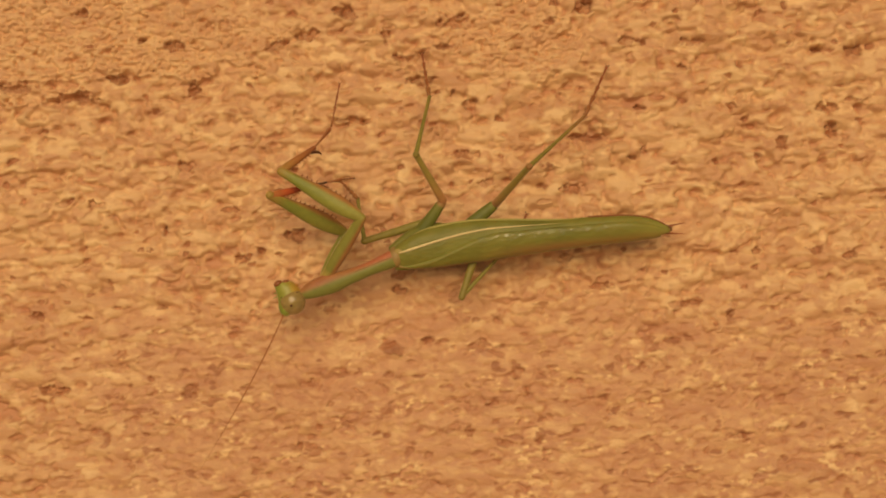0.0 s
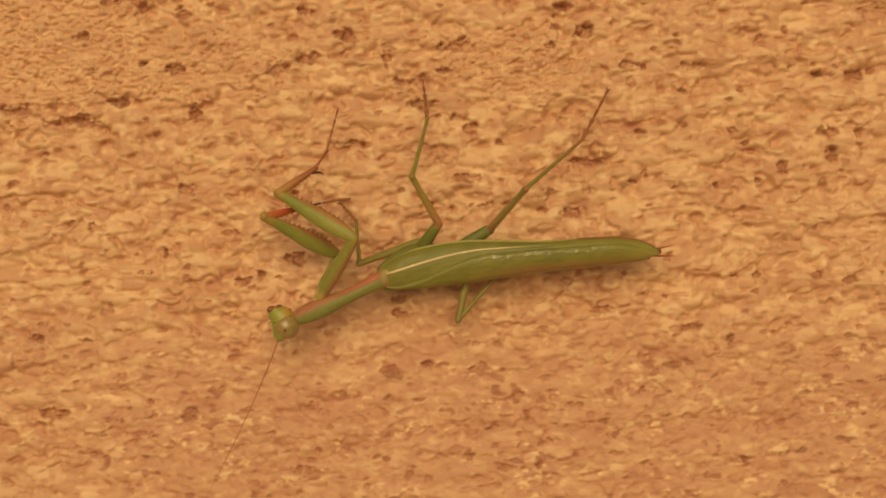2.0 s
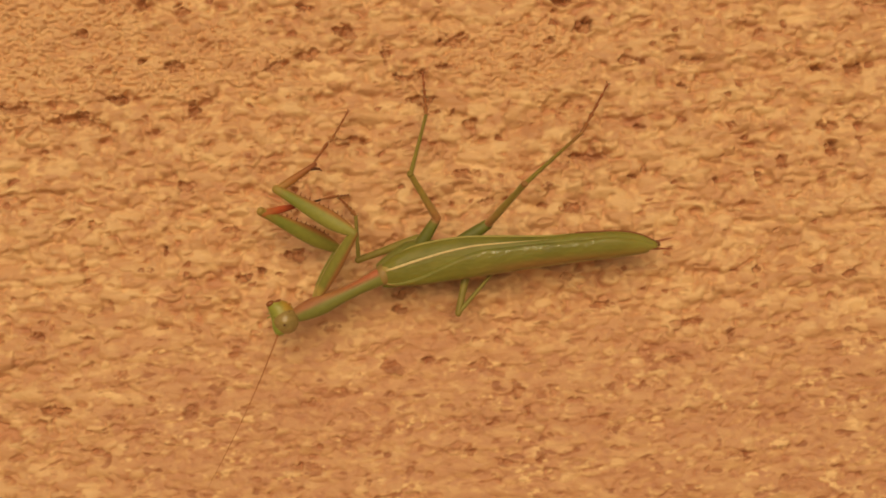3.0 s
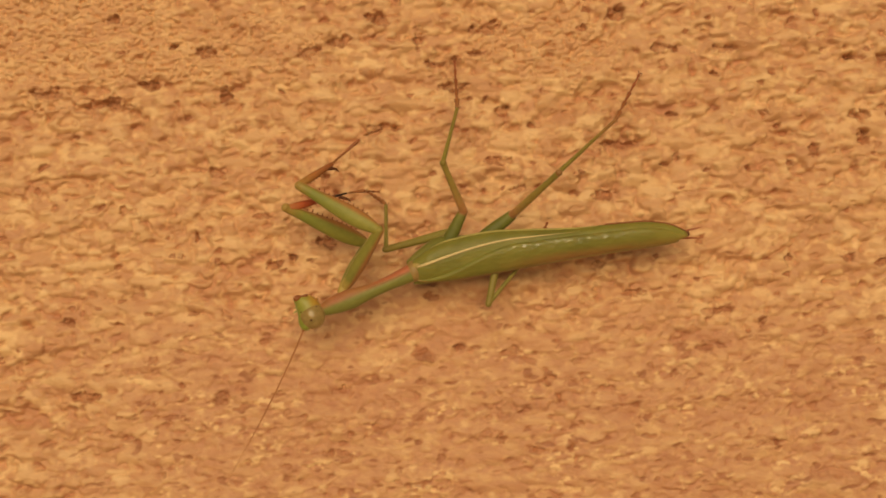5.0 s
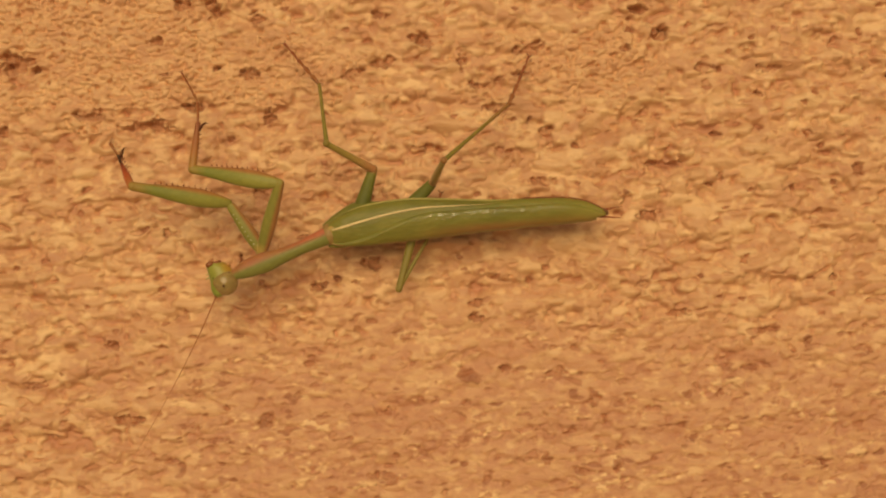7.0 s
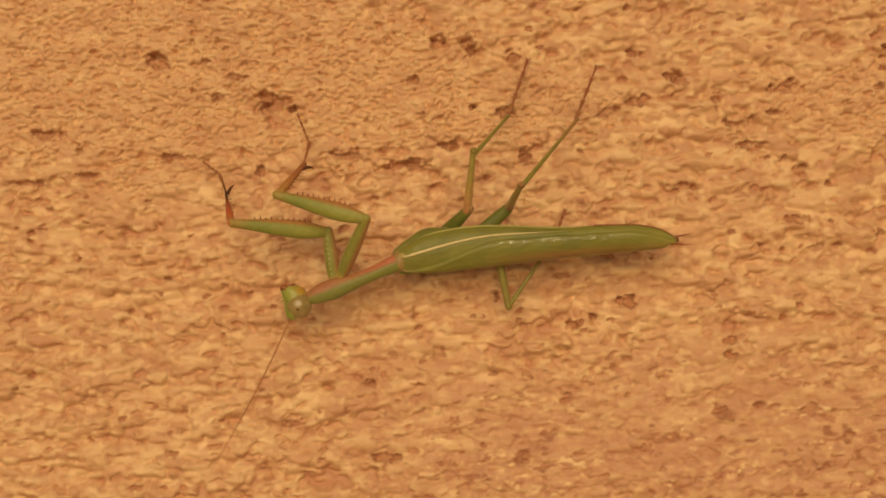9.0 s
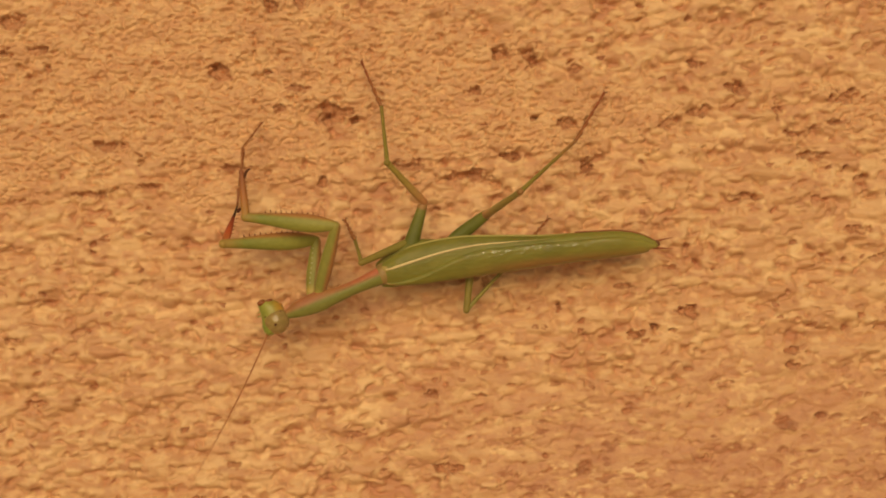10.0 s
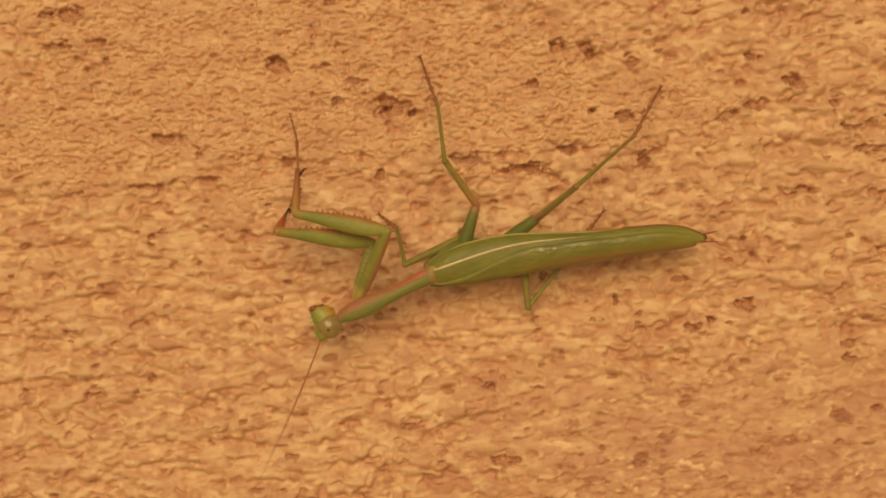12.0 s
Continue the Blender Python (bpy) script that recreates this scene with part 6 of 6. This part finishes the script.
    key("middle_far_tibia", [
        (0, -4.98, 3.05, -1.04, -2.3, 25.9, 94.0),
        (1, -4.26, 2.95, -0.28, -1.6, 33.5, 94.0),
        (2.5, -3.85, 2.56, -0.62, -1.5, 26.8, 89.4),
        (4.8, -4.44, 4.09, -0.76, -2.1, 25.3, 84.5),
        (5.5, -3.21, 3.57, -0.49, -1.2, 19.5, 78.0),
        (5.8, -3.38, 3.35, -0.29, -1.9, 22.6, 81.5),
        (6, -2.30, 3.26, 1.65, -1.7, 34.0, 66.1),
        (6.1, 0.43, 3.03, 4.05, -2.4, 46.8, 62.4),
        (6.2, -0.72, 1.84, 3.13, -2.6, 46.2, 69.6),
        (6.4, -1.25, 2.85, 2.18, -1.3, 33.3, 69.2),
        (6.5, -0.23, 1.36, 2.30, -1.3, 27.2, 63.5),
        (6.6, -0.60, 1.00, -3.60, 0.0, 8.2, 17.9),
        (6.8, -0.60, 1.00, -3.60, 0.0, 8.2, 17.9),
        (7, -0.60, 1.00, -3.60, 0.0, 8.2, 17.9),
        (7.1, -3.19, 1.37, -1.74, -0.8, 22.8, 60.6),
        (7.2, -5.78, 1.74, 0.13, -1.5, 37.5, 103.4),
        (7.4, -4.30, 4.23, 1.24, -3.3, 58.9, 96.0),
        (7.5, -5.50, 1.81, 0.48, -2.5, 52.9, 120.6),
        (7.7, -0.73, 1.95, 3.41, -2.0, 59.9, 112.0),
        (8.5, -0.67, 1.48, -0.09, -1.0, 34.0, 64.9),
        (9.3, -0.60, 1.00, -3.60, 0.0, 8.2, 17.9),
        (9.5, -0.60, 1.00, -3.60, 0.0, 8.2, 17.9),
        (9.7, -0.60, 1.00, -3.60, 0.0, 8.2, 17.9),
        (9.85, -1.96, 1.59, -0.90, -0.8, 33.2, 61.0),
        (10, -3.31, 2.19, 1.80, -1.6, 58.3, 104.1),
        (10.5, -3.83, 1.86, 0.98, -1.0, 53.1, 109.7),
        (11, -4.71, 2.57, 1.34, -0.9, 64.7, 116.0),
        (12, -4.09, 2.10, 0.40, -0.4, 38.8, 95.8),
    ])
    key("middle_far_tarsus", [
        (0, -5.47, 10.09, -3.99, -1.6, 36.0, 128.3),
        (1, -4.71, 9.42, -4.00, -1.0, 33.2, 130.3),
        (2.5, -3.77, 9.74, -3.95, -1.1, 36.9, 126.1),
        (4.8, -3.74, 11.28, -3.94, -1.4, 39.6, 135.6),
        (5.5, -1.48, 11.68, -3.44, -0.8, 45.6, 140.0),
        (5.8, -2.22, 11.07, -3.54, -1.3, 47.5, 136.5),
        (6, 0.43, 9.42, -2.90, -1.6, 61.9, 115.7),
        (6.1, 3.00, 7.94, -1.86, -3.0, 73.7, 116.1),
        (6.2, 1.19, 6.98, -2.59, -2.2, 73.7, 120.9),
        (6.4, 1.27, 9.48, -2.47, -1.4, 69.0, 107.3),
        (6.5, 3.25, 8.36, -1.72, -2.2, 73.7, 99.0),
        (6.6, 6.78, 3.38, -4.71, 0.0, 11.3, 2.9),
        (6.8, 6.78, 3.38, -4.71, 0.0, 11.3, 2.9),
        (7, 6.78, 3.38, -4.71, 0.0, 11.3, 2.9),
        (7.1, -0.19, 5.45, -4.35, -0.4, 22.2, 71.0),
        (7.2, -7.16, 7.53, -3.98, -0.8, 33.1, 139.2),
        (7.4, -4.71, 8.07, -4.09, -1.1, 26.9, 142.2),
        (7.5, -7.75, 5.61, -4.12, -1.0, 26.7, 147.4),
        (7.7, -2.17, 5.49, -3.18, -0.7, 73.7, 150.8),
        (8.1, 0.07, 4.96, -3.56, -0.5, 58.1, 113.8),
        (8.5, 2.30, 4.43, -3.95, -0.3, 42.5, 76.8),
        (8.9, 4.54, 3.91, -4.33, -0.2, 26.9, 39.8),
        (9.3, 6.78, 3.38, -4.71, 0.0, 11.3, 2.9),
        (9.5, 6.78, 3.38, -4.71, 0.0, 11.3, 2.9),
        (9.7, 6.78, 3.38, -4.71, 0.0, 11.3, 2.9),
        (9.85, 1.26, 4.66, -4.35, -0.4, 26.8, 57.3),
        (10, -4.26, 5.95, -3.99, -0.8, 42.3, 111.7),
        (10.5, -5.35, 6.10, -4.06, -0.5, 28.4, 128.9),
        (11, -6.06, 5.34, -4.09, -0.4, 23.9, 119.7),
        (12, -4.68, 7.94, -3.96, -0.2, 38.4, 134.3),
    ])
    key("hind_far_femur", [
        (0, 14.13, 2.48, -2.11, 0.0, -7.9, -114.3),
        (1, 14.16, 2.08, -2.35, 0.0, -1.3, -110.0),
        (2.5, 14.49, 2.79, -2.29, 0.0, -3.6, -107.6),
        (4.8, 14.48, 3.10, -2.07, 0.0, -13.2, -111.8),
        (5.5, 14.86, 3.84, -2.24, 0.0, -15.3, -103.7),
        (5.8, 14.68, 3.33, -2.16, 0.0, -12.1, -106.4),
        (6, 14.97, 4.00, -2.23, 0.0, -23.1, -93.7),
        (6.1, 15.12, 3.93, -2.18, 0.0, -24.5, -75.8),
        (6.2, 15.15, 3.50, -1.96, 0.0, -25.5, -80.6),
        (6.4, 15.08, 3.93, -2.21, 0.0, -21.6, -80.7),
        (6.5, 15.34, 3.49, -2.08, 0.0, -18.5, -69.2),
        (6.6, 16.16, 2.99, -2.12, 0.0, -8.7, -50.6),
        (6.8, 13.61, 0.48, -2.22, 0.0, -2.5, -109.5),
        (7, 13.74, 0.77, -2.15, 0.0, -3.7, -109.2),
        (7.2, 15.20, 2.40, -2.34, 0.0, -1.7, -84.4),
        (7.4, 14.82, 3.01, -2.34, 0.0, -2.5, -97.4),
        (7.5, 14.69, 2.25, -2.35, 0.0, -1.3, -98.2),
        (7.7, 15.59, 3.40, -2.37, 0.0, -1.3, -59.4),
        (8.1, 15.46, 3.30, -2.39, 0.0, -0.4, -67.1),
        (8.5, 15.39, 2.98, -2.41, 0.0, 0.5, -74.6),
        (8.9, 15.29, 2.43, -2.43, 0.0, 0.9, -81.6),
        (9.3, 15.10, 1.68, -2.45, 0.0, 1.0, -87.9),
        (9.5, 14.65, 1.72, -2.38, 0.0, -0.5, -97.4),
        (9.7, 14.20, 1.80, -2.45, 0.0, 1.0, -107.1),
        (10, 14.80, 3.45, -2.44, 0.0, 2.3, -101.8),
        (10.5, 15.05, 3.31, -2.45, 0.0, 2.5, -87.6),
        (11, 14.72, 2.74, -2.45, 0.0, 1.6, -99.5),
        (12, 14.98, 3.45, -2.44, 0.0, 2.7, -91.2),
    ])
    key("hind_far_tibia", [
        (0, 9.64, -7.45, -0.60, -1.4, 13.6, 40.6),
        (1, 10.39, -8.25, -2.10, -0.9, 1.8, 43.0),
        (2.5, 11.17, -7.67, -1.61, -0.9, 2.5, 43.0),
        (4.8, 10.50, -6.84, 0.43, -1.3, 15.9, 41.2),
        (5.5, 12.36, -6.47, 0.65, -0.8, 15.6, 41.1),
        (5.8, 11.64, -6.99, 0.15, -1.2, 14.5, 40.6),
        (6, 14.33, -6.10, 2.08, -1.0, 21.4, 34.9),
        (6.1, 17.58, -5.77, 2.38, -0.9, 17.9, 29.6),
        (6.2, 16.77, -6.30, 2.77, -1.0, 19.8, 30.3),
        (6.4, 16.73, -6.17, 1.83, -0.8, 22.8, 37.3),
        (6.5, 19.05, -6.26, 1.41, -0.7, 24.2, 30.9),
        (6.6, 23.06, -5.41, -0.45, -0.5, 15.1, 26.3),
        (6.8, 9.94, -9.88, -1.74, -1.0, 8.5, 55.7),
        (7, 10.13, -9.60, -1.45, -1.0, 10.3, 55.6),
        (7.2, 16.27, -8.54, -2.02, -0.9, 3.9, 43.3),
        (7.4, 13.40, -7.89, -1.85, -1.1, 3.6, 37.8),
        (7.5, 13.13, -8.64, -2.11, -1.2, 1.8, 41.1),
        (7.7, 21.19, -6.06, -2.13, -0.6, 5.4, 29.8),
        (8.1, 19.74, -6.83, -2.32, -0.4, 5.0, 36.2),
        (8.5, 18.31, -7.62, -2.50, -0.2, 4.5, 42.6),
        (8.9, 16.90, -8.45, -2.61, 0.0, 4.2, 49.0),
        (9.3, 15.50, -9.31, -2.63, 0.3, 4.2, 55.3),
        (9.5, 13.23, -9.19, -2.29, -0.2, 5.8, 53.9),
        (9.7, 10.97, -8.71, -2.64, -0.1, 3.9, 51.0),
        (10, 12.56, -7.31, -2.89, -0.6, 2.5, 41.0),
        (10.5, 15.51, -7.67, -2.92, -0.4, 2.6, 41.4),
        (11, 12.90, -8.10, -2.76, -0.3, 2.9, 45.9),
        (12, 14.74, -7.54, -2.96, -0.2, 2.2, 44.1),
    ])
    key("hind_far_tarsus", [
        (0, 18.80, 0.41, -3.51, -1.7, 24.5, 54.4),
        (1, 19.84, 0.57, -2.50, -1.3, 57.4, 58.5),
        (2.5, 20.73, 1.26, -2.19, -1.3, 68.8, 51.9),
        (4.8, 19.70, 1.21, -3.06, -1.6, 43.7, 53.0),
        (5.5, 22.44, 2.32, -3.09, -1.0, 40.1, 57.7),
        (5.8, 21.54, 1.49, -3.23, -1.6, 36.9, 60.5),
        (6, 24.56, 1.04, -2.80, -1.3, 43.6, 49.7),
        (6.1, 28.14, 0.22, -1.53, -1.1, 73.7, 24.8),
        (6.2, 26.74, -0.48, -1.39, -1.8, 73.7, 33.2),
        (6.4, 26.40, 1.20, -3.29, -1.0, 38.8, 55.2),
        (6.5, 28.59, -0.56, -3.58, -1.0, 15.5, 55.0),
        (6.6, 33.48, -0.25, -3.58, -0.8, 15.1, 47.8),
        (6.8, 16.82, 0.21, -3.57, -1.2, 23.2, 76.6),
        (7, 16.81, 0.16, -3.61, -1.1, 22.1, 75.6),
        (7.2, 27.20, 1.75, -3.05, -1.1, 32.0, 64.2),
        (7.4, 24.97, 1.10, -2.76, -1.2, 38.5, 44.4),
        (7.5, 24.35, 1.16, -2.57, -1.3, 43.6, 43.3),
        (7.7, 32.61, 0.48, -3.38, -0.8, 37.9, 42.0),
        (8.1, 30.24, 0.85, -3.46, -0.6, 34.2, 50.2),
        (8.5, 27.86, 1.16, -3.52, -0.3, 31.1, 56.8),
        (8.9, 25.48, 1.43, -3.57, 0.0, 28.7, 62.1),
        (9.3, 23.09, 1.64, -3.62, 0.3, 26.6, 66.4),
        (9.5, 20.80, 1.19, -3.60, -0.2, 25.8, 51.8),
        (9.7, 19.48, 1.81, -3.56, -0.1, 27.4, 48.1),
        (10, 23.74, 2.42, -3.53, -0.6, 25.8, 42.3),
        (10.5, 25.73, 1.33, -3.54, -0.4, 25.0, 37.9),
        (11, 23.17, 2.50, -3.50, -0.3, 27.4, 39.3),
        (12, 25.60, 2.99, -3.54, -0.2, 27.0, 41.8),
    ])


motions()
